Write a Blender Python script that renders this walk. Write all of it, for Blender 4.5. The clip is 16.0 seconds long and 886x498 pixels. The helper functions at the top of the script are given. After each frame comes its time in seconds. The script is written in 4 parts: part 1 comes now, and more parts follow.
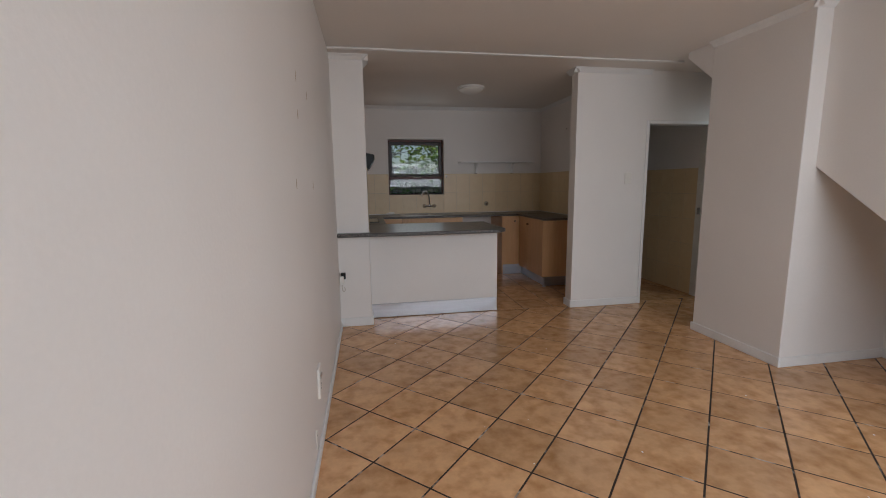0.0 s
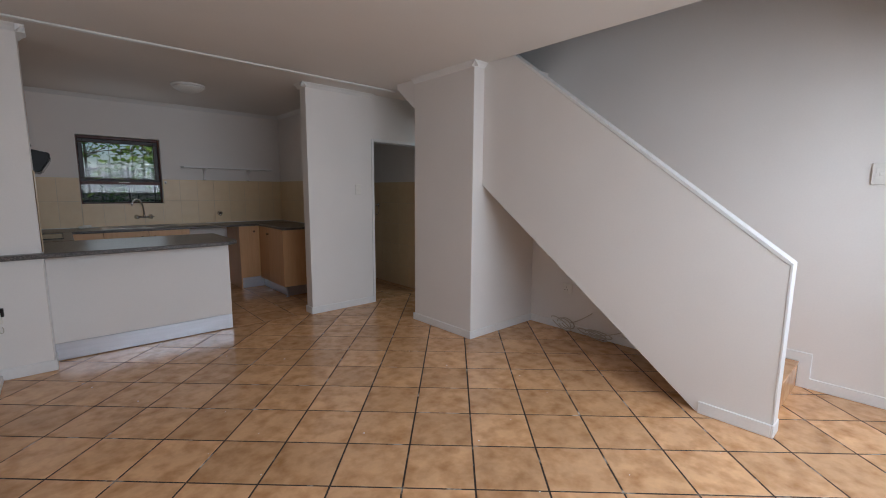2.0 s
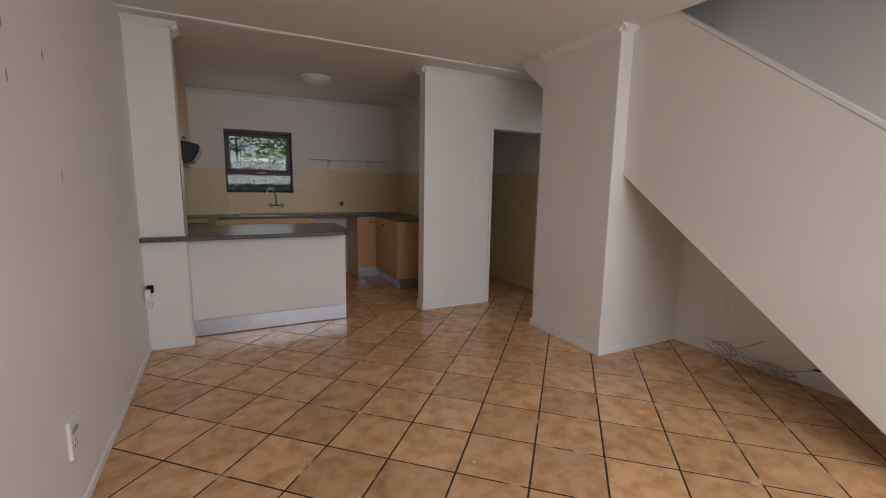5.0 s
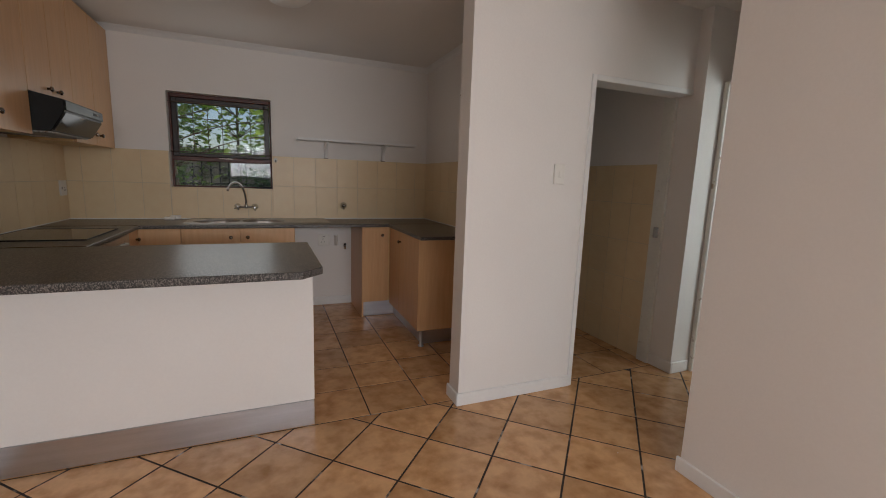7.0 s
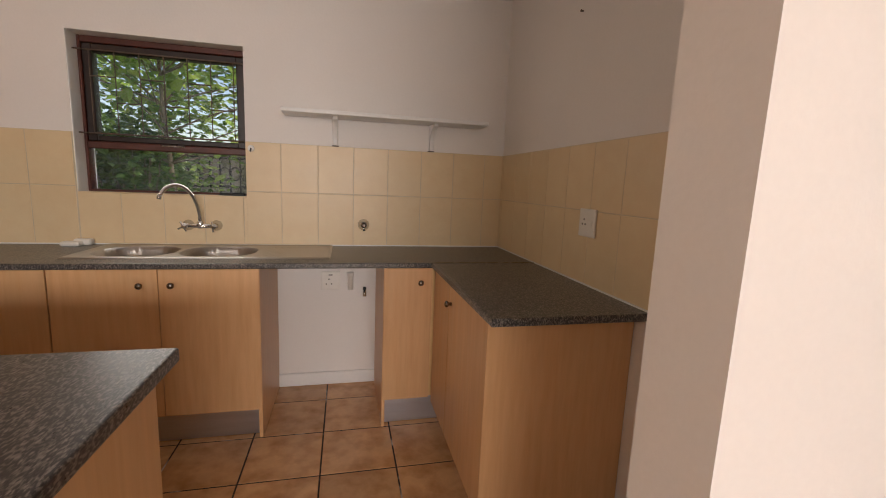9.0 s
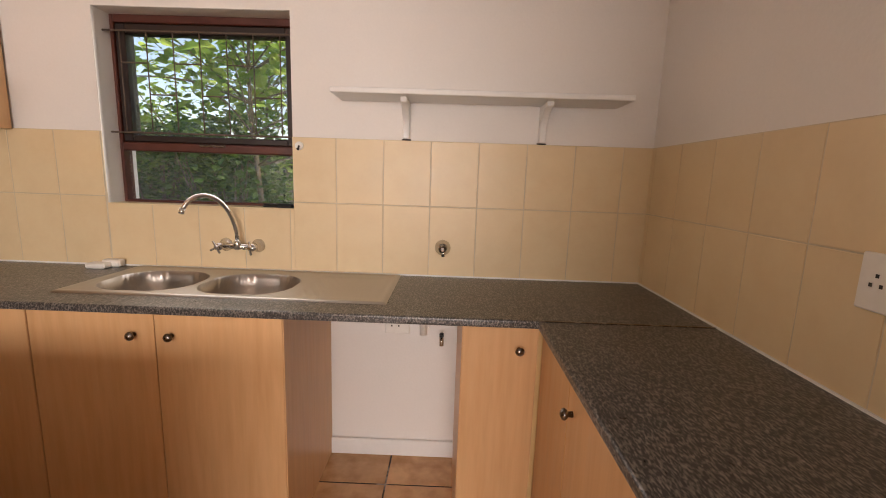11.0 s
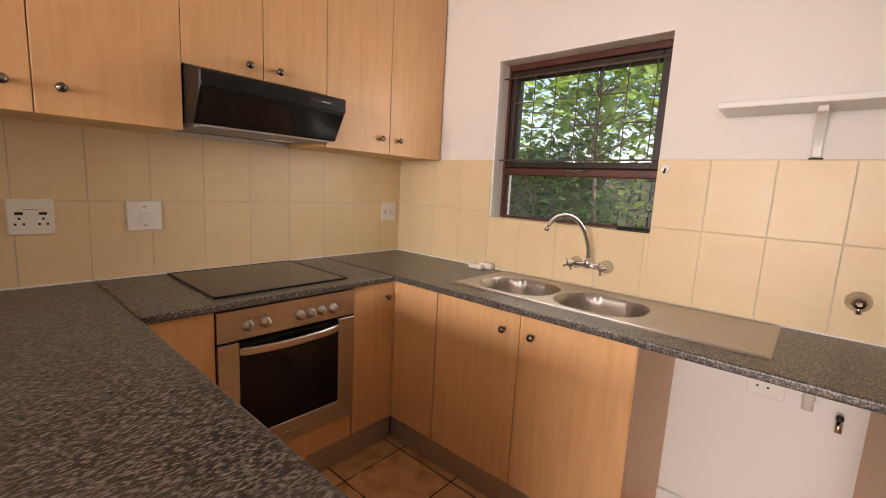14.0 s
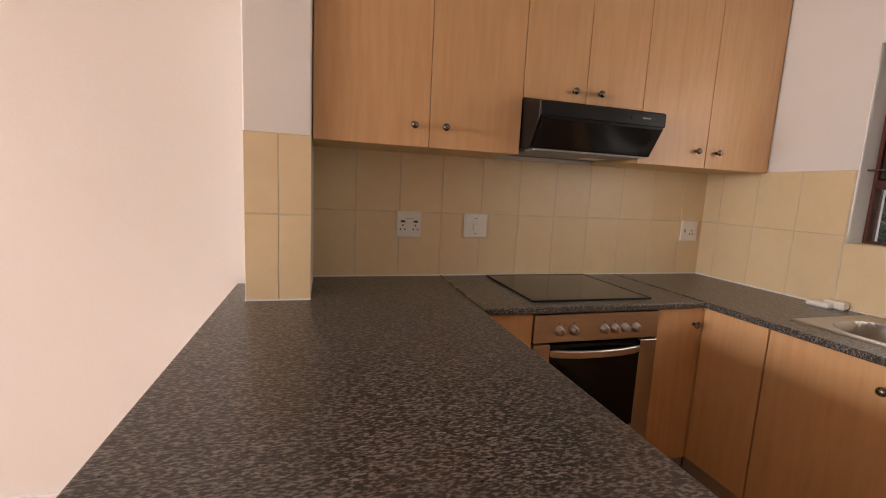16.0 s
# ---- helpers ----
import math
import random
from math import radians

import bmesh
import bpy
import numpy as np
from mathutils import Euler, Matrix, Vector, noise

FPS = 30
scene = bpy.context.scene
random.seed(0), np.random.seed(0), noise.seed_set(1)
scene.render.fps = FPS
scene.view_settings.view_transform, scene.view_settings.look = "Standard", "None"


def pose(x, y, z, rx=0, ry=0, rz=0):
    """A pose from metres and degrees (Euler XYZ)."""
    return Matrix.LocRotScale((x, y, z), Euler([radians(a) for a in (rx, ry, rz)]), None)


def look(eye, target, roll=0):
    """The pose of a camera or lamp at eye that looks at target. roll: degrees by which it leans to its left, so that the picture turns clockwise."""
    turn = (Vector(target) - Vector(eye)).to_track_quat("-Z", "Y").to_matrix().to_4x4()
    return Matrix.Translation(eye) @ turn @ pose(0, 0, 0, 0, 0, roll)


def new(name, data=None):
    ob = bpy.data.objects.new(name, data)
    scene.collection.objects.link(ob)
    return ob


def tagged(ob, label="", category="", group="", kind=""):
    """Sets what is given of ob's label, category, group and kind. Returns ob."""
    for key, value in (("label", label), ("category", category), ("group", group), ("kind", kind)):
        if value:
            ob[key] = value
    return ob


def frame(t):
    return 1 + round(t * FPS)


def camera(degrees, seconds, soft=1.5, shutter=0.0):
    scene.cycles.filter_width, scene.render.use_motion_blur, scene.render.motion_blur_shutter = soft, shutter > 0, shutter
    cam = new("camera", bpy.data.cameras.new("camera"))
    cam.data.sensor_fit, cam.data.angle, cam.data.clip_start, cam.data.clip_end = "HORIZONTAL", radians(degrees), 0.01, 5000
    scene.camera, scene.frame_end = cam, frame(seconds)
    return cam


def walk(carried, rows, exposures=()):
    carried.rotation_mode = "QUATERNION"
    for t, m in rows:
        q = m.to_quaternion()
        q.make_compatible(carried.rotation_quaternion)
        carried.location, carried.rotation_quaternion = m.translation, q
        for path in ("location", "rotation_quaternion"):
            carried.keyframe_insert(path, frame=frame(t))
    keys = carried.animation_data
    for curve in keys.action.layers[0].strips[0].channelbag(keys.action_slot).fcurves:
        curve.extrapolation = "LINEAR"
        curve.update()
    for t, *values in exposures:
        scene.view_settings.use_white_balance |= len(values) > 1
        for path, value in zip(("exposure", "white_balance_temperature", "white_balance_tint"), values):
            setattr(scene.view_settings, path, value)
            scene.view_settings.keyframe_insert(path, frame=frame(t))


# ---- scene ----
cam = camera(92.4, 16.0, soft=1.0)
PATH = [
    (0, (0.289, 0.406, 1.368), (0.633, 2.353, 1.067), -0.7),
    (0.5, (0.328, 0.309, 1.392), (1.003, 2.169, 1.101), 0.2),
    (1, (0.348, 0.259, 1.39), (1.313, 1.989, 1.115), 0.5),
    (1.5, (0.406, 0.221, 1.395), (1.551, 1.838, 1.124), 0.3),
    (2, (0.421, 0.178, 1.399), (1.748, 1.65, 1.129), 0.4),
    (2.5, (0.436, 0.147, 1.404), (1.883, 1.501, 1.135), 0.2),
    (3, (0.464, 0.114, 1.407), (1.946, 1.43, 1.139), 0.1),
    (3.5, (0.455, 0.12, 1.403), (1.926, 1.45, 1.14), 0.2),
    (4, (0.463, 0.148, 1.393), (1.718, 1.683, 1.129), 0.2),
    (4.5, (0.482, 0.264, 1.359), (1.494, 1.968, 1.087), 0.8),
    (6.8, (1.365, 2.307, 1.362), (2.147, 4.12, 1.041), 1.5),
    (7, (1.432, 2.485, 1.343), (2.192, 4.308, 1.029), 2.0),
    (7.5, (1.604, 2.979, 1.35), (2.359, 4.804, 1.036), 2.2),
    (8, (1.802, 3.457, 1.334), (2.442, 5.327, 1.03), 2.3),
    (8.5, (1.914, 3.927, 1.333), (2.484, 5.82, 1.031), 2.6),
    (8.7, (1.974, 4.081, 1.328), (2.497, 5.988, 1.029), 2.5),
    (10.8, (2.213, 5.091, 1.369), (2.258, 7.063, 1.043), 1.9),
    (11, (2.2, 5.101, 1.371), (2.174, 7.074, 1.042), 1.9),
    (11.5, (2.164, 5.125, 1.37), (1.87, 7.076, 1.04), 1.8),
    (12, (2.135, 5.128, 1.367), (1.604, 7.029, 1.043), 1.8),
    (12.5, (2.108, 5.119, 1.368), (1.389, 6.957, 1.049), 2.2),
    (13, (2.083, 5.098, 1.369), (1.16, 6.845, 1.057), 2.6),
    (13.5, (2.05, 5.067, 1.369), (0.939, 6.702, 1.068), 2.9),
    (14, (2.029, 5.035, 1.371), (0.731, 6.528, 1.078), 3.0),
    (14.5, (2.005, 4.997, 1.375), (0.517, 6.302, 1.084), 2.9),
    (15, (1.98, 4.94, 1.378), (0.341, 6.048, 1.089), 3.0),
    (15.5, (1.961, 4.869, 1.378), (0.184, 5.74, 1.088), 3.1),
    (16, (1.95, 4.795, 1.361), (0.047, 5.342, 1.082), 2.8),
]
EXPOSURE = [(0.0, -0.68, 5900, 9), (3.0, -0.71, 5500, 8), (4.5, -0.73, 6000, 10), (7.0, -0.25, 6300, 11), (7.5, 0.02, 6400, 12), (8.0, 0.22, 6650, 12), (8.5, 0.5, 6850, 14), (11.0, 1.26, 7250, 19), (12.5, 1.41, 7350, 20), (14.0, 1.51, 7250, 19), (15.0, 1.68, 7150, 19), (15.5, 1.58, 7150, 19), (16.0, 1.06, 7050, 20)]
walk(cam, [(t, look(eye, target, roll)) for t, eye, target, roll in PATH], EXPOSURE)

# ---- world, sun, large lights ----
world = bpy.data.worlds.new("world")
scene.world = world
world.use_nodes = True
wn = world.node_tree
sky = wn.nodes.new("ShaderNodeTexSky")
sky.sky_type = "NISHITA"
sky.sun_disc = False
sky.sun_elevation, sky.sun_rotation = radians(52), radians(90)
wn.links.new(sky.outputs[0], wn.nodes["Background"].inputs[0])
wn.nodes["Background"].inputs[1].default_value = 0.12

sun = new("sun", bpy.data.lights.new("sun", "SUN"))
sun.data.energy, sun.data.angle, sun.data.color = 5.0, radians(8), (1.0, 0.95, 0.87)
sun.matrix_world = look((0, 0, 0), (-0.61, 0.08, -0.79))


def area_lamp(name, eye, target, w, h, watts, colour):
    ob = new(name, bpy.data.lights.new(name, "AREA"))
    ob.data.shape, ob.data.size, ob.data.size_y = "RECTANGLE", w, h
    ob.data.energy, ob.data.color = watts, colour
    ob.matrix_world = look(eye, target)
    return ob


# skylight in the glazed opening behind the walker and in the kitchen and bedroom windows
area_lamp("door_skylight", (2.28, -1.06, 1.72), (2.28, -0.34, 1.02), 3.5, 1.2, 220, (0.97, 0.975, 0.97))
area_lamp("kitchen_skylight", (1.06, 7.046, 1.63), (1.06, 6.0, 1.63), 0.80, 0.78, 2.5, (1.0, 0.99, 0.95))
area_lamp("bedroom_skylight", (5.75, 2.86, 1.55), (5.75, 5, 1.3), 1.3, 1.1, 32, (0.93, 1.0, 0.97))

# ---- materials ----


def material(name, colour, rough=0.6, metal=0.0, vary=0.06, scale=6.0, fine=60.0, bump=0.05, random_tint=0.0, spec=0.5, stretch=(1, 1, 1), second=None, second_at=(0.5, 0.7)):
    """A surface with variation at two scales, fine relief and an optional second colour in patches."""
    m = bpy.data.materials.new(name)
    m.use_nodes = True
    nt = m.node_tree
    n, l = nt.nodes, nt.links
    b = n["Principled BSDF"]
    b.inputs["Roughness"].default_value, b.inputs["Metallic"].default_value = rough, metal
    b.inputs["Specular IOR Level"].default_value = spec
    tc = n.new("ShaderNodeTexCoord")
    mp = n.new("ShaderNodeMapping")
    mp.inputs["Scale"].default_value = stretch
    l.new(tc.outputs["Object"], mp.inputs[0])
    src = mp.outputs[0]
    info = n.new("ShaderNodeObjectInfo")
    if random_tint:
        add = n.new("ShaderNodeVectorMath")
        add.operation = "MULTIPLY_ADD"
        comb = n.new("ShaderNodeCombineXYZ")
        for i in range(3):
            l.new(info.outputs["Random"], comb.inputs[i])
        l.new(comb.outputs[0], add.inputs[0])
        add.inputs[1].default_value = (37, 53, 71)
        l.new(src, add.inputs[2])
        src = add.outputs[0]
    big, small = n.new("ShaderNodeTexNoise"), n.new("ShaderNodeTexNoise")
    big.inputs["Scale"].default_value, small.inputs["Scale"].default_value = scale, fine
    big.inputs["Detail"].default_value, small.inputs["Detail"].default_value = 5, 4
    l.new(src, big.inputs["Vector"]), l.new(src, small.inputs["Vector"])
    ramp = n.new("ShaderNodeMapRange")
    ramp.inputs["From Min"].default_value, ramp.inputs["From Max"].default_value = 0.3, 0.7
    ramp.inputs["To Min"].default_value, ramp.inputs["To Max"].default_value = 1 - vary, 1 + vary
    l.new(big.outputs["Fac"], ramp.inputs["Value"])
    ramp2 = n.new("ShaderNodeMapRange")
    ramp2.inputs["From Min"].default_value, ramp2.inputs["From Max"].default_value = 0.3, 0.7
    ramp2.inputs["To Min"].default_value, ramp2.inputs["To Max"].default_value = 1 - vary * 0.5, 1 + vary * 0.5
    l.new(small.outputs["Fac"], ramp2.inputs["Value"])
    mul = n.new("ShaderNodeMath")
    mul.operation = "MULTIPLY"
    l.new(ramp.outputs[0], mul.inputs[0]), l.new(ramp2.outputs[0], mul.inputs[1])
    value = mul.outputs[0]
    if random_tint:
        r3 = n.new("ShaderNodeMapRange")
        r3.inputs["To Min"].default_value, r3.inputs["To Max"].default_value = 1 - random_tint, 1 + random_tint
        l.new(info.outputs["Random"], r3.inputs["Value"])
        m3 = n.new("ShaderNodeMath")
        m3.operation = "MULTIPLY"
        l.new(value, m3.inputs[0]), l.new(r3.outputs[0], m3.inputs[1])
        value = m3.outputs[0]
    base = n.new("ShaderNodeRGB")
    base.outputs[0].default_value = (*colour, 1)
    col = base.outputs[0]
    if second:
        patch = n.new("ShaderNodeTexNoise")
        patch.inputs["Scale"].default_value, patch.inputs["Detail"].default_value = scale * 1.7, 6
        l.new(src, patch.inputs["Vector"])
        mr = n.new("ShaderNodeMapRange")
        mr.inputs["From Min"].default_value, mr.inputs["From Max"].default_value = second_at
        l.new(patch.outputs["Fac"], mr.inputs["Value"])
        mix = n.new("ShaderNodeMix")
        mix.data_type = "RGBA"
        mix.inputs[7].default_value = (*second, 1)
        l.new(mr.outputs[0], mix.inputs[0]), l.new(col, mix.inputs[6])
        col = mix.outputs[2]
    sc = n.new("ShaderNodeVectorMath")
    sc.operation = "SCALE"
    l.new(col, sc.inputs[0]), l.new(value, sc.inputs["Scale"])
    l.new(sc.outputs[0], b.inputs["Base Color"])
    rr = n.new("ShaderNodeMapRange")
    rr.inputs["To Min"].default_value, rr.inputs["To Max"].default_value = max(rough - 0.08, 0.02), min(rough + 0.1, 1)
    l.new(big.outputs["Fac"], rr.inputs["Value"]), l.new(rr.outputs[0], b.inputs["Roughness"])
    if bump:
        bp = n.new("ShaderNodeBump")
        bp.inputs["Strength"].default_value, bp.inputs["Distance"].default_value = bump, 0.01
        l.new(small.outputs["Fac"], bp.inputs["Height"]), l.new(bp.outputs[0], b.inputs["Normal"])
    return m


WALL = material("wall_paint", (0.80, 0.765, 0.735), 0.55, vary=0.02, scale=1.5, fine=90, bump=0.06, spec=0.35)
CEIL = material("ceiling_paint", (0.77, 0.735, 0.70), 0.8, vary=0.02, scale=1.2, fine=70, bump=0.05)
TRIM = material("trim_paint", (0.80, 0.79, 0.78), 0.35, vary=0.03, scale=5, fine=50, bump=0.04)
WORN = material("worn_frame_paint", (0.76, 0.75, 0.70), 0.45, vary=0.05, scale=7, fine=40, bump=0.1, second=(0.35, 0.28, 0.2), second_at=(0.66, 0.74))
FLOOR_TILE = material("floor_tile_glaze", (0.66, 0.39, 0.20), 0.20, vary=0.08, scale=6.5, fine=38, bump=0.02, random_tint=0.12, second=(0.46, 0.235, 0.095), second_at=(0.42, 0.74))
GROUT = material("dark_grout", (0.035, 0.022, 0.016), 0.9, vary=0.25, scale=5, fine=80, bump=0.3, second=(0.42, 0.37, 0.31), second_at=(0.57, 0.66))
SPLASH = material("cream_wall_tile", (0.75, 0.59, 0.37), 0.36, vary=0.018, scale=7, fine=60, bump=0.02, random_tint=0.02, second=(0.73, 0.555, 0.335), second_at=(0.35, 0.75))
SPLASH_GROUT = material("pale_grout", (0.62, 0.52, 0.39), 0.9, vary=0.1, scale=5, fine=90, bump=0.2)
WOOD = material("beech_laminate", (0.66, 0.395, 0.20), 0.36, vary=0.035, scale=5, fine=26, bump=0.012, stretch=(5, 5, 0.45), random_tint=0.025, second=(0.60, 0.335, 0.155), second_at=(0.40, 0.8))
EDGE = material("beech_edge", (0.70, 0.47, 0.22), 0.4, vary=0.05, scale=5, fine=30, bump=0.02, stretch=(4, 4, 0.6))
TOP = material("dark_speckled_laminate", (0.032, 0.030, 0.030), 0.3, vary=0.35, scale=84, fine=240, bump=0.05, stretch=(1.7, 0.65, 1.2), second=(0.21, 0.19, 0.175), second_at=(0.45, 0.63))
DIAL = material("satin_dial", (0.45, 0.42, 0.38), 0.5, 1.0, vary=0.05, scale=20, bump=0.0)
STEEL = material("brushed_steel", (0.56, 0.53, 0.49), 0.3, 1.0, vary=0.06, scale=6, fine=60, bump=0.015, stretch=(1, 1, 14))
SINK = material("sink_steel", (0.44, 0.42, 0.40), 0.36, 1.0, vary=0.06, scale=8, fine=90, bump=0.02)
ALU = material("plinth_aluminium", (0.55, 0.56, 0.60), 0.34, 1.0, vary=0.07, scale=3, fine=60, bump=0.02, stretch=(1, 1, 12))
CHROME = material("chrome", (0.62, 0.61, 0.60), 0.10, 1.0, vary=0.03, scale=9, bump=0.0)
NICKEL = material("dark_nickel", (0.22, 0.19, 0.17), 0.25, 1.0, vary=0.1, scale=30, bump=0.0)
BLACK = material("black_enamel", (0.008, 0.008, 0.008), 0.35, vary=0.2, scale=8, bump=0.02, spec=0.25)
BLACK_GLASS = material("black_glass", (0.008, 0.008, 0.008), 0.10, vary=0.2, scale=4, bump=0.0, spec=0.4)
OVEN_GLASS = material("oven_glass", (0.005, 0.005, 0.005), 0.10, vary=0.2, scale=4, bump=0.0, spec=0.3)
PLASTIC = material("white_plastic", (0.80, 0.77, 0.72), 0.35, vary=0.03, scale=20, bump=0.01)
DARK_SLOT = material("dark_slot", (0.03, 0.025, 0.02), 0.7, vary=0.1, scale=30, bump=0.0)
GREY_BAR = material("grey_print", (0.35, 0.33, 0.31), 0.6, vary=0.1, scale=30, bump=0.0)
MAHOGANY = material("dark_red_timber", (0.085, 0.022, 0.014), 0.42, vary=0.18, scale=8, fine=50, bump=0.06, stretch=(1, 1, 1))
SASH = material("dark_stained_timber", (0.022, 0.011, 0.009), 0.4, vary=0.18, scale=8, fine=50, bump=0.06)
IRON = material("rusty_bar_iron", (0.14, 0.10, 0.075), 0.6, 0.3, vary=0.2, scale=30, fine=120, bump=0.1)
GATE = material("gate_iron", (0.03, 0.03, 0.03), 0.5, 0.3, vary=0.2, scale=30, bump=0.1)
GREEN = material("green_floor", (0.035, 0.085, 0.065), 0.55, vary=0.25, scale=4, fine=50, bump=0.1)
STAIN = material("brown_wall_stain", (0.50, 0.40, 0.30), 0.7, vary=0.15, scale=40, fine=120, bump=0.05)
CABLE = material("ivory_cable", (0.52, 0.46, 0.38), 0.5, vary=0.06, scale=30, bump=0.0)
SOIL = material("garden_soil", (0.12, 0.085, 0.055), 0.95, vary=0.3, scale=2, fine=25, bump=0.4, second=(0.07, 0.10, 0.03), second_at=(0.5, 0.6))
BARK = material("grey_bark", (0.20, 0.155, 0.115), 0.9, vary=0.25, scale=14, fine=60, bump=0.5, stretch=(1, 1, 0.3))
DIFFUSER = material("opal_diffuser", (0.78, 0.77, 0.74), 0.35, vary=0.02, scale=5, bump=0.0)
GARDEN_WALL = material("weathered_garden_plaster", (0.30, 0.28, 0.24), 0.9, vary=0.2, scale=2, fine=60, bump=0.25, second=(0.12, 0.12, 0.08), second_at=(0.5, 0.65))
PLASTER = material("outside_plaster", (0.55, 0.50, 0.43), 0.9, vary=0.12, scale=2, fine=60, bump=0.25)

GLASS = bpy.data.materials.new("window_glass")
GLASS.use_nodes = True
g = GLASS.node_tree.nodes["Principled BSDF"]
g.inputs["Base Color"].default_value = (0.96, 0.98, 0.97, 1)
g.inputs["Roughness"].default_value, g.inputs["IOR"].default_value = 0.0, 1.32
g.inputs["Transmission Weight"].default_value = 1.0
# overexposed daylight haze put into the slightly milky panes as patchy translucent scatter
gn, gl = GLASS.node_tree.nodes, GLASS.node_tree.links
haze_noise, haze_range, haze, hazed = gn.new("ShaderNodeTexNoise"), gn.new("ShaderNodeMapRange"), gn.new("ShaderNodeBsdfTranslucent"), gn.new("ShaderNodeMixShader")
haze_noise.inputs["Scale"].default_value, haze_noise.inputs["Detail"].default_value = 5.0, 6.0
haze_range.inputs["From Min"].default_value, haze_range.inputs["From Max"].default_value = 0.3, 0.7
haze_range.inputs["To Min"].default_value, haze_range.inputs["To Max"].default_value = 0.03, 0.09
gl.new(haze_noise.outputs["Fac"], haze_range.inputs["Value"]), gl.new(haze_range.outputs[0], hazed.inputs[0])
haze.inputs[0].default_value = (0.8, 0.8, 0.76, 1)
gl.new(g.outputs[0], hazed.inputs[1]), gl.new(haze.outputs[0], hazed.inputs[2])
gl.new(hazed.outputs[0], gn["Material Output"].inputs[0])


def leaf_material(name, a, b2):
    m = bpy.data.materials.new(name)
    m.use_nodes = True
    n, l = m.node_tree.nodes, m.node_tree.links
    out, p = n["Material Output"], n["Principled BSDF"]
    geo = n.new("ShaderNodeNewGeometry")
    mix = n.new("ShaderNodeMix")
    mix.data_type = "RGBA"
    mix.inputs[6].default_value, mix.inputs[7].default_value = (*a, 1), (*b2, 1)
    l.new(geo.outputs["Random Per Island"], mix.inputs[0])
    l.new(mix.outputs[2], p.inputs["Base Color"])
    p.inputs["Roughness"].default_value = 0.4
    tr = n.new("ShaderNodeBsdfTranslucent")
    l.new(mix.outputs[2], tr.inputs[0])
    ms = n.new("ShaderNodeMixShader")
    ms.inputs[0].default_value = 0.55
    l.new(p.outputs[0], ms.inputs[1]), l.new(tr.outputs[0], ms.inputs[2]), l.new(ms.outputs[0], out.inputs[0])
    return m


LEAF = leaf_material("tree_leaf", (0.13, 0.27, 0.04), (0.40, 0.53, 0.12))
SHRUB_LEAF = leaf_material("shrub_leaf", (0.05, 0.12, 0.03), (0.17, 0.28, 0.07))

# ---- mesh helpers ----


def box(bm, x0, x1, y0, y1, z0, z1, bev=0.0, seg=1):
    vs = [bm.verts.new(p) for p in ((x0, y0, z0), (x1, y0, z0), (x1, y1, z0), (x0, y1, z0), (x0, y0, z1), (x1, y0, z1), (x1, y1, z1), (x0, y1, z1))]
    fs = [bm.faces.new([vs[i] for i in q]) for q in ((3, 2, 1, 0), (4, 5, 6, 7), (0, 1, 5, 4), (1, 2, 6, 5), (2, 3, 7, 6), (3, 0, 4, 7))]
    if bev:
        es = list({e for f in fs for e in f.edges})
        bmesh.ops.bevel(bm, geom=es, offset=bev, segments=seg, affect="EDGES", profile=0.5)
    return bm


def prism(bm, pts, axis, a0, a1, bev=0.0, seg=1):
    """A polygon in the plane across axis (x: pts are y, z; y: x, z; z: x, y), drawn out from a0 to a1."""
    put = {"x": lambda p, a: (a, p[0], p[1]), "y": lambda p, a: (p[0], a, p[1]), "z": lambda p, a: (p[0], p[1], a)}[axis]
    lo, hi = [bm.verts.new(put(p, a0)) for p in pts], [bm.verts.new(put(p, a1)) for p in pts]
    k = len(pts)
    fs = [bm.faces.new(lo[::-1]), bm.faces.new(hi)]
    fs += [bm.faces.new((lo[i], lo[(i + 1) % k], hi[(i + 1) % k], hi[i])) for i in range(k)]
    bmesh.ops.recalc_face_normals(bm, faces=fs)
    if bev:
        bmesh.ops.bevel(bm, geom=list({e for f in fs for e in f.edges}), offset=bev, segments=seg, affect="EDGES", profile=0.5)
    return bm


def lathe(bm, origin, way, profile, seg=20):
    """Rings of (distance along way, radius) about a line."""
    w = Vector(way).normalized()
    u = w.orthogonal().normalized()
    v = w.cross(u)
    o = Vector(origin)
    rings = []
    for h, r in profile:
        rings.append([bm.verts.new(o + w * h + (u * math.cos(a) + v * math.sin(a)) * max(r, 1e-4)) for a in (2 * math.pi * i / seg for i in range(seg))])
    fs = []
    for a, b in zip(rings, rings[1:]):
        for i in range(seg):
            f = bm.faces.new((a[i], a[(i + 1) % seg], b[(i + 1) % seg], b[i]))
            f.smooth = True
            fs.append(f)
    fs += [bm.faces.new(rings[0][::-1]), bm.faces.new(rings[-1])]
    bmesh.ops.recalc_face_normals(bm, faces=fs)
    return bm


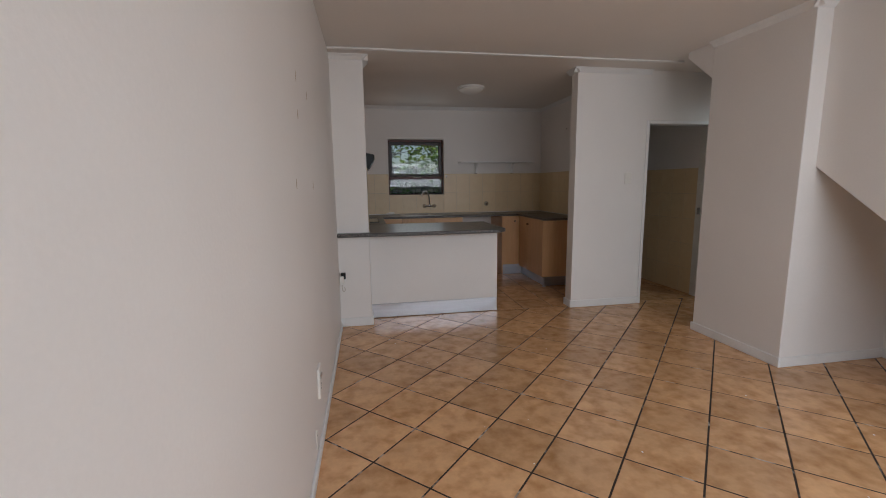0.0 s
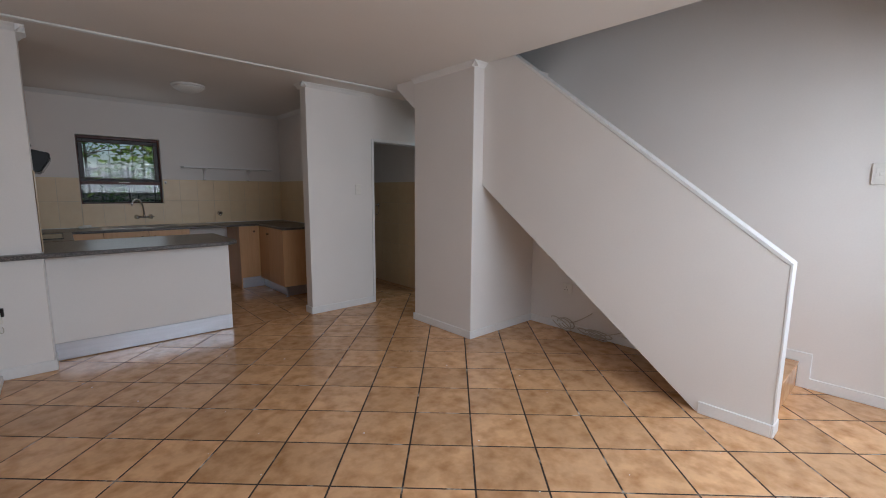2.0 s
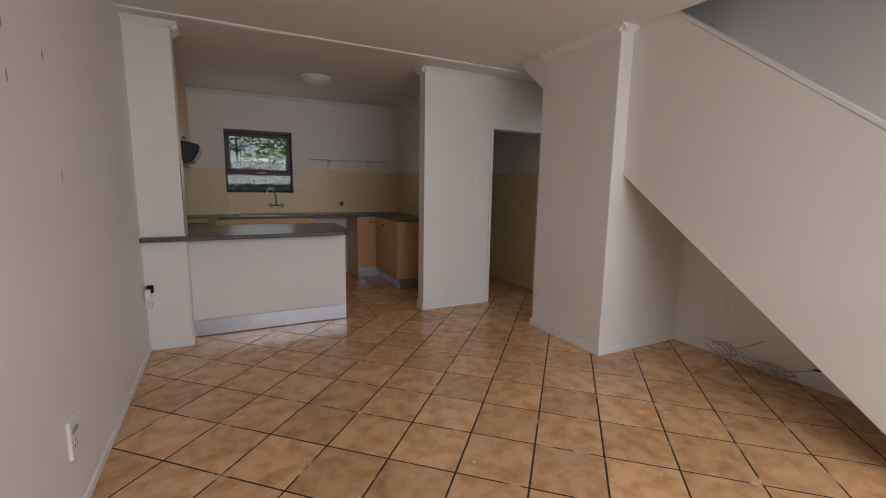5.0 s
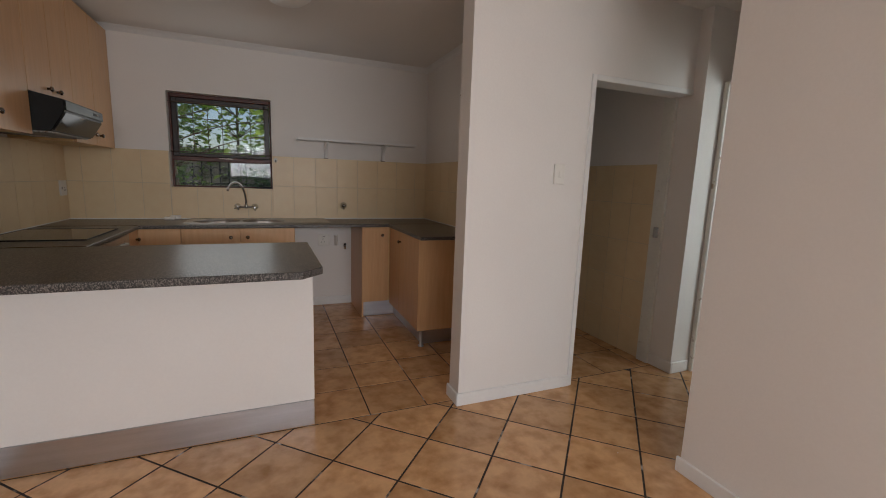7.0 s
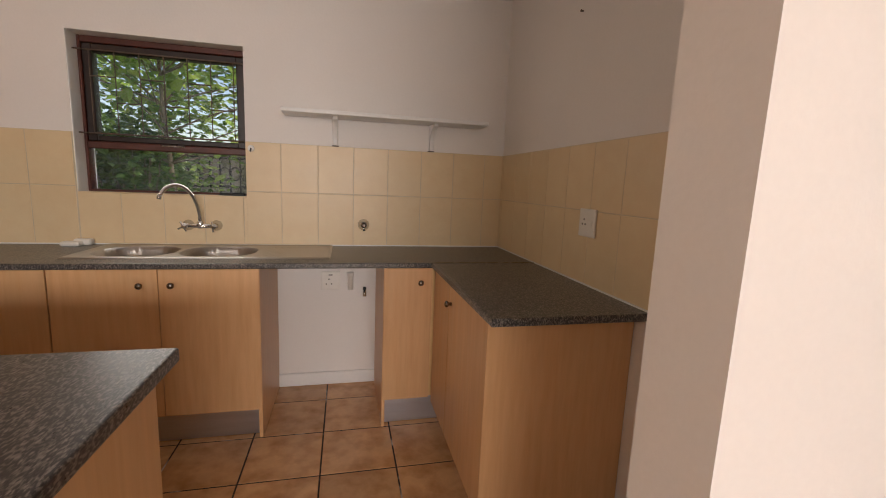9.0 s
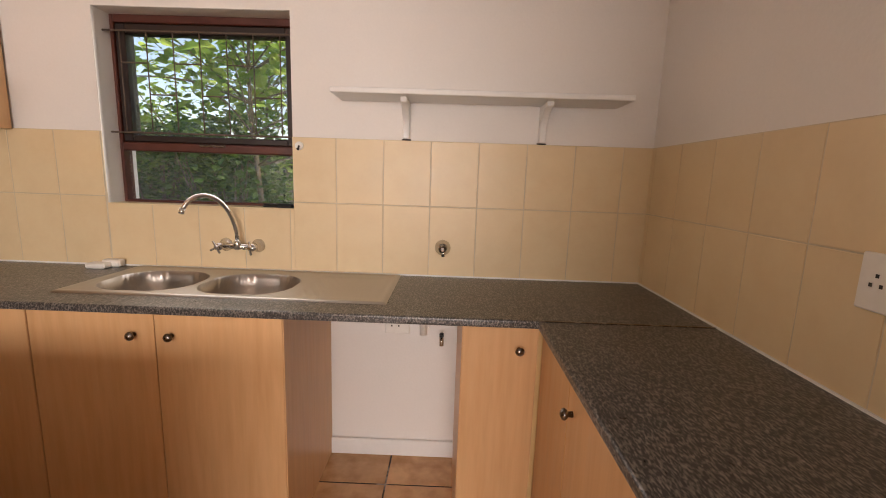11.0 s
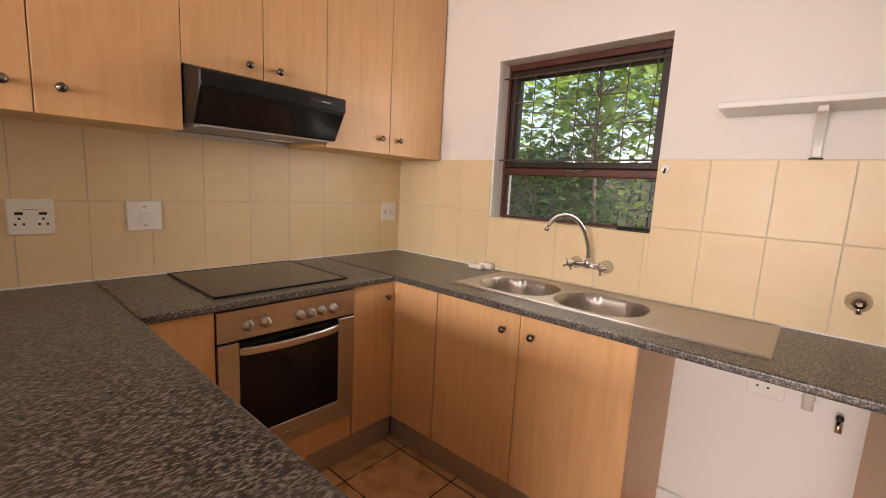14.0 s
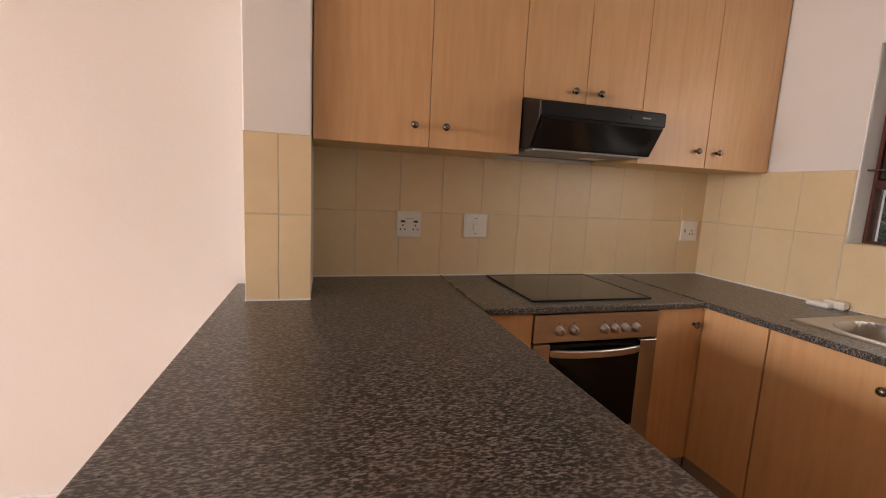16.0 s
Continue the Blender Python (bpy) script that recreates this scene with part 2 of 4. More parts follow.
def tube(bm, pts, r, seg=10, r_end=None):
    pts = [Vector(p) for p in pts]
    rings, u = [], None
    for i, p in enumerate(pts):
        d = (pts[min(i + 1, len(pts) - 1)] - pts[max(i - 1, 0)]).normalized()
        u = d.orthogonal().normalized() if u is None else (u - d * u.dot(d)).normalized()
        v = d.cross(u)
        rad = r if r_end is None else r + (r_end - r) * i / (len(pts) - 1)
        rings.append([bm.verts.new(p + (u * math.cos(a) + v * math.sin(a)) * rad) for a in (2 * math.pi * k / seg for k in range(seg))])
    fs = []
    for a, b in zip(rings, rings[1:]):
        for i in range(seg):
            f = bm.faces.new((a[i], a[(i + 1) % seg], b[(i + 1) % seg], b[i]))
            f.smooth = True
            fs.append(f)
    fs += [bm.faces.new(rings[0][::-1]), bm.faces.new(rings[-1])]
    bmesh.ops.recalc_face_normals(bm, faces=fs)
    return bm


def bez(p0, p1, p2, p3, k=12):
    a, b, c, d = Vector(p0), Vector(p1), Vector(p2), Vector(p3)
    return [a * (1 - t) ** 3 + b * 3 * t * (1 - t) ** 2 + c * 3 * t * t * (1 - t) + d * t ** 3 for t in (i / k for i in range(k + 1))]


def mesh_ob(name, bm, mat):
    me = bpy.data.meshes.new(name)
    bm.to_mesh(me)
    bm.free()
    me.materials.append(mat)
    return new(name, me)


def thing(name, at, label, category, group="", kind=""):
    ob = new(name)
    ob.location = at
    ob.empty_display_size = 0.05
    return tagged(ob, label, category, group, kind)


def part(name, bm, mat, parent, label=""):
    """One mesh, in world metres, under a thing or a part."""
    ob = mesh_ob(name, bm, mat)
    ob.parent = parent
    ob.matrix_parent_inverse = Matrix.Translation(-Vector(parent.location))
    return tagged(ob, label) if label else ob


def solid(name, bm, mat, label, category, kind="structure"):
    return tagged(mesh_ob(name, bm, mat), label, category, "", kind)


def B(*a, **k):
    return box(bmesh.new(), *a, **k)


# ---- structure ----
XL, XR, XE, XH = -0.125, 3.086, 4.345, 4.415   # kitchen walls, stair wall side, hall side
YS, YB, YP, H = -0.245, 7.032, 4.658, 2.53      # door wall, window wall, dividing wall, ceiling
WX0, WX1, WZ0, WZ1 = 0.632, 1.490, 1.207, 2.052  # window opening
BATH_X, HALL_Y = 4.150, 4.57

floor = solid("floor", B(-0.3, 4.9, -0.62, 7.25, -0.12, -0.0018), GROUT, "floor of brown mottled ceramic tiles with dark grout", "floor")

bm = B(-0.25, 0, -0.62, 4.53, 0, H + 0.2)
wall_west = solid("wall_west", bm, WALL, "plain off-white painted living room wall with faint stains", "wall")
bm = B(-0.3, XL, 4.53, 7.25, 0, H + 0.2)
wall_kitchen_west = solid("wall_kitchen_west", bm, WALL, "white kitchen wall with cream tiles over the worktop", "wall")
bm = bmesh.new()
for q in ((XL, WX0, 0, H + 0.2), (WX1, 4.45, 0, H + 0.2), (WX0, WX1, 0, WZ0), (WX0, WX1, WZ1, H + 0.2)):
    box(bm, q[0], q[1], YB, YB + 0.2, q[2], q[3])
wall_north = solid("wall_north", bm, WALL, "white kitchen wall with a window over the sink", "wall")
wall_kitchen_east = solid("wall_kitchen_east", B(XR, XR + 0.115, YP + 0.135, YB, 0, H + 0.2), WALL, "white kitchen side wall with cream tiles", "wall")
bm = bmesh.new()
box(bm, 2.470, 3.293, YP, YP + 0.135, 0, H + 0.2)
box(bm, 3.293, BATH_X, YP, YP + 0.135, 2.02, H + 0.2)
wall_divider = solid("wall_divider", bm, WALL, "white dividing wall with a doorway to the bathroom", "wall")
bm = B(XL, 0.298, 4.525, 4.754, 0, H + 0.1, bev=0.005)
wall_pier = solid("wall_pier", bm, WALL, "white pier between living room and kitchen", "wall")
bm = bmesh.new()
box(bm, BATH_X, XH, HALL_Y, YB, 0, H + 0.2)
box(bm, XH, XH + 0.12, HALL_Y, YB, 0, H + 0.2)
box(bm, XH, XH + 0.12, 3.78, HALL_Y, 2.07, H + 0.2)
wall_hall_east = solid("wall_hall_east", bm, WALL, "white hall wall with a doorway to a bedroom", "wall")
box_col = bmesh.new()
box(box_col, 3.238, XH + 0.12, 2.905, 3.758, 0, H + 0.1, bev=0.004)
prism(box_col, [(3.757, 2.24), (4.053, 2.478), (4.053, H + 0.05), (3.757, H + 0.05)], "x", 3.2385, XH)
wall_column = solid("wall_column", box_col, WALL, "white boxed-in wall under the upper stairs", "wall")
wall_alcove = solid("wall_alcove", prism(bmesh.new(), [(1.05, 0.0), (2.905, 0.0), (2.905, 1.45)], "x", 4.185, XE), WALL, "white back wall of the recess under the stairs", "wall")
bm = bmesh.new()
box(bm, XE, XE + 0.2, -0.62, 2.905, 0, 5.1)
box(bm, XE, XE + 0.2, 2.905, 4.4, H + 0.1, 5.1)
wall_east = solid("wall_east", bm, WALL, "tall off-white wall beside the stairs", "wall")
bm = bmesh.new()
box(bm, 4.10, XE, -0.62, YS, 0, H + 0.2)
box(bm, 0.0, 0.45, -0.62, YS, 0, H + 0.2)
box(bm, 0.45, 4.10, -0.62, YS, 2.1, H + 0.2)
wall_south = solid("wall_south", bm, WALL, "white wall with a wide door opening to the garden", "wall")
# upper storey round the stairwell
bm = bmesh.new()
box(bm, 3.22, 3.36, -0.62, 4.4, H + 0.21, 5.1)
box(bm, 3.36, XE, -0.62, -0.42, H + 0.2, 5.1)
box(bm, 3.36, XE, 4.2, 4.4, H + 0.2, 5.1)
wall_stairwell = solid("wall_stairwell", bm, WALL, "off-white walls of the stairwell above", "wall")
solid("ceiling_stairwell", B(3.2, XE + 0.2, -0.62, 4.4, 5.1, 5.25), CEIL, "white ceiling high over the stairs", "ceiling")
bm = bmesh.new()
box(bm, -0.3, 3.36, -0.62, 7.25, H, H + 0.2)
box(bm, 3.36, XH + 0.12, 2.91, 7.25, H, H + 0.1)
solid("ceiling", bm, CEIL, "off-white plastered ceiling in slight shade", "ceiling")
solid("ceiling_strip", B(0.0, 3.40, 4.30, 4.345, H - 0.014, H, bev=0.004), TRIM, "thin white cover strip across the ceiling", "trim")

# bedroom seen through its doorway
bm = bmesh.new()
box(bm, XH + 0.12, 6.95, 5.59, 5.75, 0, 2.7)
box(bm, 6.76, 6.95, 2.6, 5.59, 0, 2.7)
for q in ((XE + 0.2, 5.1, 0, 2.7), (6.4, 6.76, 0, 2.7), (5.1, 6.4, 0, 1.0), (5.1, 6.4, 2.1, 2.7)):
    box(bm, q[0], q[1], 2.7, 2.9, q[2], q[3])
solid("wall_bedroom", bm, WALL, "white bedroom walls", "wall")
solid("ceiling_bedroom", B(XH + 0.12, 6.95, 2.6, 5.75, 2.7, 2.85), CEIL, "white bedroom ceiling", "ceiling")
solid("floor_bedroom", B(XH + 0.02, 6.95, 2.6, 5.75, -0.1, 0.0005), GREEN, "dark green painted bedroom floor", "floor")
solid("threshold", B(XH - 0.005, XH + 0.03, 3.8, 4.55, -0.01, 0.006, bev=0.002), DARK_SLOT, "dark metal threshold strip", "threshold")

# garden, one sheet to the horizon
bm = bmesh.new()
for q in ((-400, 400, -400, 400),):
    vs = [bm.verts.new((q[i], q[j], -0.13)) for i, j in ((0, 2), (1, 2), (1, 3), (0, 3))]
    bm.faces.new(vs)
solid("ground", bm, SOIL, "bare garden soil with patches of grass", "ground")


def cove(name, runs, label, s=0.045):
    """Plaster cove along runs of (x0, y0, x1, y1, nx, ny), the wall's line and the way into the room."""
    bm = bmesh.new()
    prof = [(0, 0), (0, -s), (0.25 * s, -0.78 * s), (0.55 * s, -0.42 * s), (s, -0.12 * s), (1.08 * s, 0)]
    for x0, y0, x1, y1, nx, ny in runs:
        a = [bm.verts.new((x0 + nx * d, y0 + ny * d, H + z - 0.0005)) for d, z in prof]
        b = [bm.verts.new((x1 + nx * d, y1 + ny * d, H + z - 0.0005)) for d, z in prof]
        k = len(prof)
        fs = [bm.faces.new((a[i], a[(i + 1) % k], b[(i + 1) % k], b[i])) for i in range(k)]
        fs += [bm.faces.new(a[::-1]), bm.faces.new(b)]
        bmesh.ops.recalc_face_normals(bm, faces=fs)
    return solid(name, bm, TRIM, label, "cornice")


cove("cornice_kitchen", [(XL, YB, XR, YB, 0, -1), (XR, YP + 0.135, XR, YB - 0.05, -1, 0), (XL, 4.742, XL, YB - 0.05, 1, 0), (2.470, YP - 0.045, 2.470, YP + 0.18, -1, 0), (2.42, YP, 3.3, YP, 0, -1)], "white plaster cove cornice of the kitchen")
cove("cornice_pier", [(0.298, 4.48, 0.298, 4.80, 1, 0), (0.0, 4.525, 0.345, 4.525, 0, -1)], "white cove cornice round the pier")
cove("cornice_column", [(3.238, 2.86, 3.238, 3.763, -1, 0), (3.2, 2.905, 3.366, 2.905, 0, -1)], "white cove cornice on the boxed wall")


def skirting(name, runs, label, h=0.075, t=0.014):
    bm = bmesh.new()
    for x0, x1, y0, y1 in runs:
        box(bm, x0, x1, y0, y1, 0.0, h, bev=0.004)
    return solid(name, bm, TRIM, label, "skirting board")


T = 0.014
skirting("baseboard_west", [(0, T, YS, 4.486)], "white painted skirting along the living room wall", h=0.05, t=0.01)
skirting("baseboard_pier", [(0.0, 0.312, 4.511, 4.525), (0.298, 0.312, 4.525, 4.72)], "white skirting round the pier", h=0.085)
skirting("baseboard_divider", [(2.456, 3.293, YP - T, YP), (2.456, 2.470, YP, YP + 0.15)], "white skirting at the dividing wall", h=0.08)
skirting("baseboard_column", [(3.224, 3.238, 2.891, 3.771), (3.238, 4.185, 2.891, 2.905), (4.171, 4.185, 1.0, 2.891)], "white skirting round the boxed wall")
skirting("baseboard_hall", [(BATH_X - T, BATH_X, HALL_Y - T, 4.86), (BATH_X, XH - 0.1, HALL_Y - T, HALL_Y)], "white skirting in the hall", h=0.085)
skirting("baseboard_kitchen", [(1.65, 2.26, YB - 0.018, YB)], "scuffed white skirting behind the appliance gap", h=0.085)
bm = bmesh.new()
prism(bm, [(YS, 0), (0.64, 0), (0.64, 0.19), (0.80, 0.19), (0.80, 0.262), (0.565, 0.262), (0.565, 0.078), (YS, 0.078)], "x", XE - T, XE, bev=0.003)
box(bm, 4.086, XE - T, YS, YS + T, 0, 0.078, bev=0.003)
solid("baseboard_east", bm, TRIM, "white skirting that steps up with the stairs", "skirting board")

# bathroom and bedroom door frames
d1 = thing("door_1", (3.7, YP, 0), "white painted bathroom door frame without a leaf", "door frame", kind="structure")
part("jamb", B(3.28, 3.315, YP - 0.008, YP + 0.145, 0.0, 2.02, bev=0.003), TRIM, d1)
part("jamb", B(BATH_X - 0.03, BATH_X, YP + 0.10, YP + 0.2, 0.0, 2.02, bev=0.003), WORN, d1, "scuffed white jamb with latch keep")
part("head", B(3.315, BATH_X, YP - 0.008, YP + 0.145, 1.985, 2.02, bev=0.003), TRIM, d1)
part("latch_keep", B(BATH_X - 0.036, BATH_X - 0.03, YP + 0.12, YP + 0.165, 0.98, 1.06, bev=0.002), CHROME, d1, "chrome latch keep")
d2 = thing("door_2", (XH, 4.17, 0), "chipped white steel bedroom door frame without a leaf", "door frame", kind="structure")
part("jamb", B(XH - 0.085, XH + 0.13, 4.535, 4.568, 0.0, 2.075, bev=0.003), WORN, d2)
part("jamb", B(XH - 0.02, XH + 0.13, 3.783, 3.815, 0.0, 2.075, bev=0.003), WORN, d2)
part("head", B(XH - 0.03, XH + 0.13, 3.815, 4.535, 2.04, 2.075, bev=0.003), WORN, d2)
part("latch_keep", B(XH - 0.0, XH + 0.035, 4.528, 4.535, 0.97, 1.06, bev=0.002), CHROME, d2, "chrome latch keep")
part("striker", B(XH - 0.05, XH - 0.03, 4.44, 4.49, 2.045, 2.06, bev=0.002), DARK_SLOT, d2)

# ---- stairs ----
stair = thing("staircase", (3.9, 0.64, 0), "tiled staircase with a white solid balustrade wall", "staircase")
bm = prism(bmesh.new(), [(0.605, 0), (1.0, 0.0), (2.93, 1.475), (2.93, 2.795), (0.625, 1.02), (0.605, 1.01)], "x", 3.366, 3.47, bev=0.004)
part("balustrade_wall", bm, WALL, stair, "white plastered balustrade wall")
bm = prism(bmesh.new(), [(0.604, 1.01), (0.624, 1.02), (2.93, 2.795), (2.93, 2.815), (0.612, 1.034), (0.594, 1.018), (0.598, 0.06), (0.606, 0.06)], "x", 3.362, 3.474)
part("capping", bm, TRIM, stair, "white painted capping, chipped")
bm = B(3.352, 3.484, 0.592, 0.607, 0, 0.078, bev=0.003)
box(bm, 3.352, 3.366, 0.607, 0.985, 0, 0.078, bev=0.003)
part("skirting", bm, TRIM, stair)
bm = prism(bmesh.new(), [(1.0, 0), (2.93, 1.475), (2.93, 1.60), (0.95, 0.1)], "x", 3.47, XE)
part("soffit", bm, WALL, stair)
rise, going = 0.19, 0.245
for i in range(13):
    y = 0.64 + i * going
    if y > 2.65:
        break
    part("riser", B(3.474, XE - T, y, y + 0.014, i * rise + 0.001, (i + 1) * rise - 0.012, bev=0.002), FLOOR_TILE, stair, "brown tiled riser")
    part("tread", B(3.474, XE - T, y - 0.006, y + going, (i + 1) * rise - 0.011, (i + 1) * rise, bev=0.003), FLOOR_TILE, stair, "brown tiled tread")

# ---- kitchen window ----
win = thing("window_1", (1.06, YB + 0.1, WZ0), "dark red timber window with burglar bars", "window", kind="structure")
F0, F1 = YB + 0.098, YB + 0.158
for x0, x1 in ((WX0, WX0 + 0.016), (WX1 - 0.016, WX1)):
    part("frame_stile", B(x0, x1, F0, F1, WZ0, WZ1, bev=0.003), MAHOGANY, win)
part("frame_head", B(WX0 + 0.016, WX1 - 0.016, F0, F1, WZ1 - 0.034, WZ1, bev=0.004), MAHOGANY, win)
part("frame_sill", B(WX0 + 0.016, WX1 - 0.016, F0, F1, WZ0, WZ0 + 0.016, bev=0.004), MAHOGANY, win)
part("transom", B(WX0 + 0.016, WX1 - 0.016, F0 - 0.004, F1, 1.452, 1.492, bev=0.005), MAHOGANY, win)
sash = part("sash", B(WX0 + 0.018, WX0 + 0.062, F0 + 0.008, F1 + 0.01, 1.494, WZ1 - 0.036, bev=0.004), SASH, win, "near-black stained opening sash")
part("stile", B(WX1 - 0.062, WX1 - 0.018, F0 + 0.008, F1 + 0.01, 1.494, WZ1 - 0.036, bev=0.004), SASH, sash)
for z0, z1 in ((1.494, 1.524), (WZ1 - 0.078, WZ1 - 0.036)):
    part("rail", B(WX0 + 0.062, WX1 - 0.062, F0 + 0.009, F1 + 0.009, z0, z1, bev=0.004), SASH, sash)
for z0, z1 in ((WZ0 + 0.016, 1.452), (1.522, WZ1 - 0.077)):
    p = part("pane", B(WX0 + 0.016, WX1 - 0.016, F0 + 0.035, F0 + 0.039, z0, z1), GLASS, win)
    p.visible_shadow = False
part("stay", B(1.02, 1.14, F0 - 0.016, F0 - 0.004, 1.478, 1.490, bev=0.003), NICKEL, win, "dark window stay")
part("sill", B(WX0 + 0.001, WX1 - 0.001, YB - 0.006, F0, WZ0, WZ0 + 0.004), SPLASH, win, "cream tiled sill")
bars = thing("burglar_bars", (1.06, YB + 0.05, 1.53), "thin rusty burglar bars across the upper window", "burglar bars")
YG = YB + 0.055
for z in (1.532, 1.970):
    part("rail", tube(bmesh.new(), [(WX0 + 0.001, YG, z), (WX1 - 0.001, YG, z)], 0.0042, 8), IRON, bars)
xs = [WX0 + 0.075 + i * 0.1195 for i in range(7)]
for x in xs:
    part("bar", tube(bmesh.new(), [(x, YG, 1.532), (x, YG, 1.970)], 0.0027, 8), IRON, bars)
for i in range(6):
    z = 1.835 if i % 2 == 0 else 1.70
    part("cross_piece", tube(bmesh.new(), [(xs[i], YG, z), (xs[i + 1], YG, z)], 0.0032, 8), IRON, bars)
peg = thing("window_clip", (1.40, YB + 0.04, WZ0), "small black plastic catch lying on the window sill", "catch")
bm = B(1.33, 1.40, YB + 0.03, YB + 0.055, WZ0, WZ0 + 0.018, bev=0.006)
part("body", bm, BLACK, peg)
part("lever", B(1.40, 1.475, YB + 0.02, YB + 0.045, WZ0, WZ0 + 0.022, bev=0.006), BLACK, peg)

# garden door gate behind the walker
gate = thing("security_gate", (2.3, -0.5, 0), "black wrought iron security gate with arched bars", "gate")
for z in (0.05, 0.95, 1.12, 2.05):
    part("rail", B(0.46, 4.09, -0.515, -0.49, z, z + 0.03), GATE, gate)
for i in range(31):
    x = 0.47 + i * 0.12
    part("bar", B(x - 0.011, x + 0.011, -0.512, -0.493, 0.06, 2.07), GATE, gate)
for i in range(0, 30, 1):
    x = 0.47 + i * 0.12
    part("arch", tube(bmesh.new(), [(x + 0.06 - 0.055 * math.cos(a), -0.503, 0.86 + 0.08 * math.sin(a)) for a in (math.pi * k / 6 for k in range(7))], 0.011, 6), GATE, gate)

# ---- kitchen ----
CT, TH = 0.92, 0.028


def worktop(name, polys, at, label, strip=None, th=TH):
    t = thing(name, at, label, "worktop")
    bm = bmesh.new()
    for p in polys:
        prism(bm, p, "z", CT - th, CT, bev=0.007, seg=3)
    part("slab", bm, TOP, t)
    if strip:
        part("joint_strip", B(*strip, CT, CT + 0.0025, bev=0.001), NICKEL, t, "thin dark joint strip")
    return t


worktop("worktop", [[(0.001, 4.445), (1.575, 4.445), (1.672, 4.545), (1.672, 5.379), (XL + 0.001, 5.379), (XL + 0.001, 4.755), (0.001, 4.755)]], (0.8, 4.9, CT), "dark speckled laminate breakfast bar top with a cut corner", th=0.036)
worktop("worktop", [[(XL + 0.001, 5.381), (0.503, 5.381), (0.503, 6.434), (XL + 0.001, 6.434)]], (0.2, 5.9, CT), "dark speckled laminate worktop beside the hob", (XL + 0.01, 0.502, 5.376, 5.386))
SX0, SX1, SY0, SY1 = 0.77, 1.985, 6.555, 7.01
sink_top = thing("worktop", (1.5, 6.7, CT), "dark speckled laminate worktop with an inset sink", "worktop")
bm = bmesh.new()
gx, gy = (XL + 0.001, SX0 + 0.03, 1.60, XR - 0.001), (6.436, SY0 + 0.045, SY1 - 0.08, YB - 0.001)
gv = [[[bm.verts.new((x, y, z)) for z in (CT - TH, CT)] for y in gy] for x in gx]
for i in range(3):
    for j in range(3):
        if (i, j) == (1, 1):
            continue
        bm.faces.new([gv[a][b][1] for a, b in ((i, j), (i + 1, j), (i + 1, j + 1), (i, j + 1))])
        bm.faces.new([gv[a][b][0] for a, b in ((i, j), (i, j + 1), (i + 1, j + 1), (i + 1, j))])
for e in [e for e in bm.edges if len(e.link_faces) == 1 and e.verts[0].co.z > CT - 0.001]:
    low = [next(w for col in gv for pair in col for w in pair if w.co.z < CT - 0.001 and (w.co.xy - v.co.xy).length < 1e-6) for v in e.verts]
    bm.faces.new((e.verts[0], e.verts[1], low[1], low[0]))
bmesh.ops.recalc_face_normals(bm, faces=bm.faces)
bmesh.ops.bevel(bm, geom=[e for e in bm.edges if all(abs(v.co.y - gy[0]) < 1e-6 for v in e.verts) and abs(e.verts[0].co.z - e.verts[1].co.z) < 1e-6], offset=0.007, segments=3, affect="EDGES", profile=0.5)
part("slab", bm, TOP, sink_top)
part("joint_strip", B(XL + 0.01, 0.50, 6.431, 6.439, CT, CT + 0.0025, bev=0.001), NICKEL, sink_top, "thin dark joint strip")
worktop("worktop", [[(2.502, 5.50), (XR - 0.001, 5.50), (XR - 0.001, 6.434), (2.502, 6.434)]], (2.8, 6.0, CT), "dark speckled laminate worktop end beside the side wall", (2.504, XR - 0.01, 6.431, 6.439))
bead = bmesh.new()
box(bead, XL + 0.006, XR - 0.006, YB - 0.012, YB - 0.006, CT, CT + 0.006)
box(bead, XL + 0.006, XL + 0.012, 4.75, YB - 0.012, CT, CT + 0.006)
box(bead, XR - 0.012, XR - 0.006, 5.5, YB - 0.012, CT, CT + 0.006)
box(bead, 0.298, 0.306, 4.525, 4.754, CT, CT + 0.006)
solid("trim_sealant", bead, TRIM, "white sealant line along the worktop", "sealant")


def knob(parent, at, way, r=0.0155):
    bm = lathe(bmesh.new(), at, way, [(0, 0.008), (0.012, 0.007), (0.016, r * 0.8), (0.021, r), (0.027, r * 0.85), (0.031, r * 0.4), (0.0315, 0.001)], 16)
    part("knob", bm, NICKEL, parent, "round dark nickel knob")


def door_x(parent, x, y0, y1, z0, z1, k=None):
    d = part("door", B(x - 0.018, x, y0 + 0.0015, y1 - 0.0015, z0, z1, bev=0.0018), WOOD, parent)
    if k:
        knob(d, (x, k[0], k[1]), (1, 0, 0))


def door_y(parent, y, x0, x1, z0, z1, k=None):
    d = part("door", B(x0 + 0.0015, x1 - 0.0015, y, y + 0.018, z0, z1, bev=0.0018), WOOD, parent)
    if k:
        knob(d, (k[0], y, k[1]), (0, -1, 0))


ZB, ZT = 0.160, CT - TH - 0.003
FX, FY, RX = 0.484, 6.455, 2.524
LAB = "beech laminate base cabinet with a round knob"
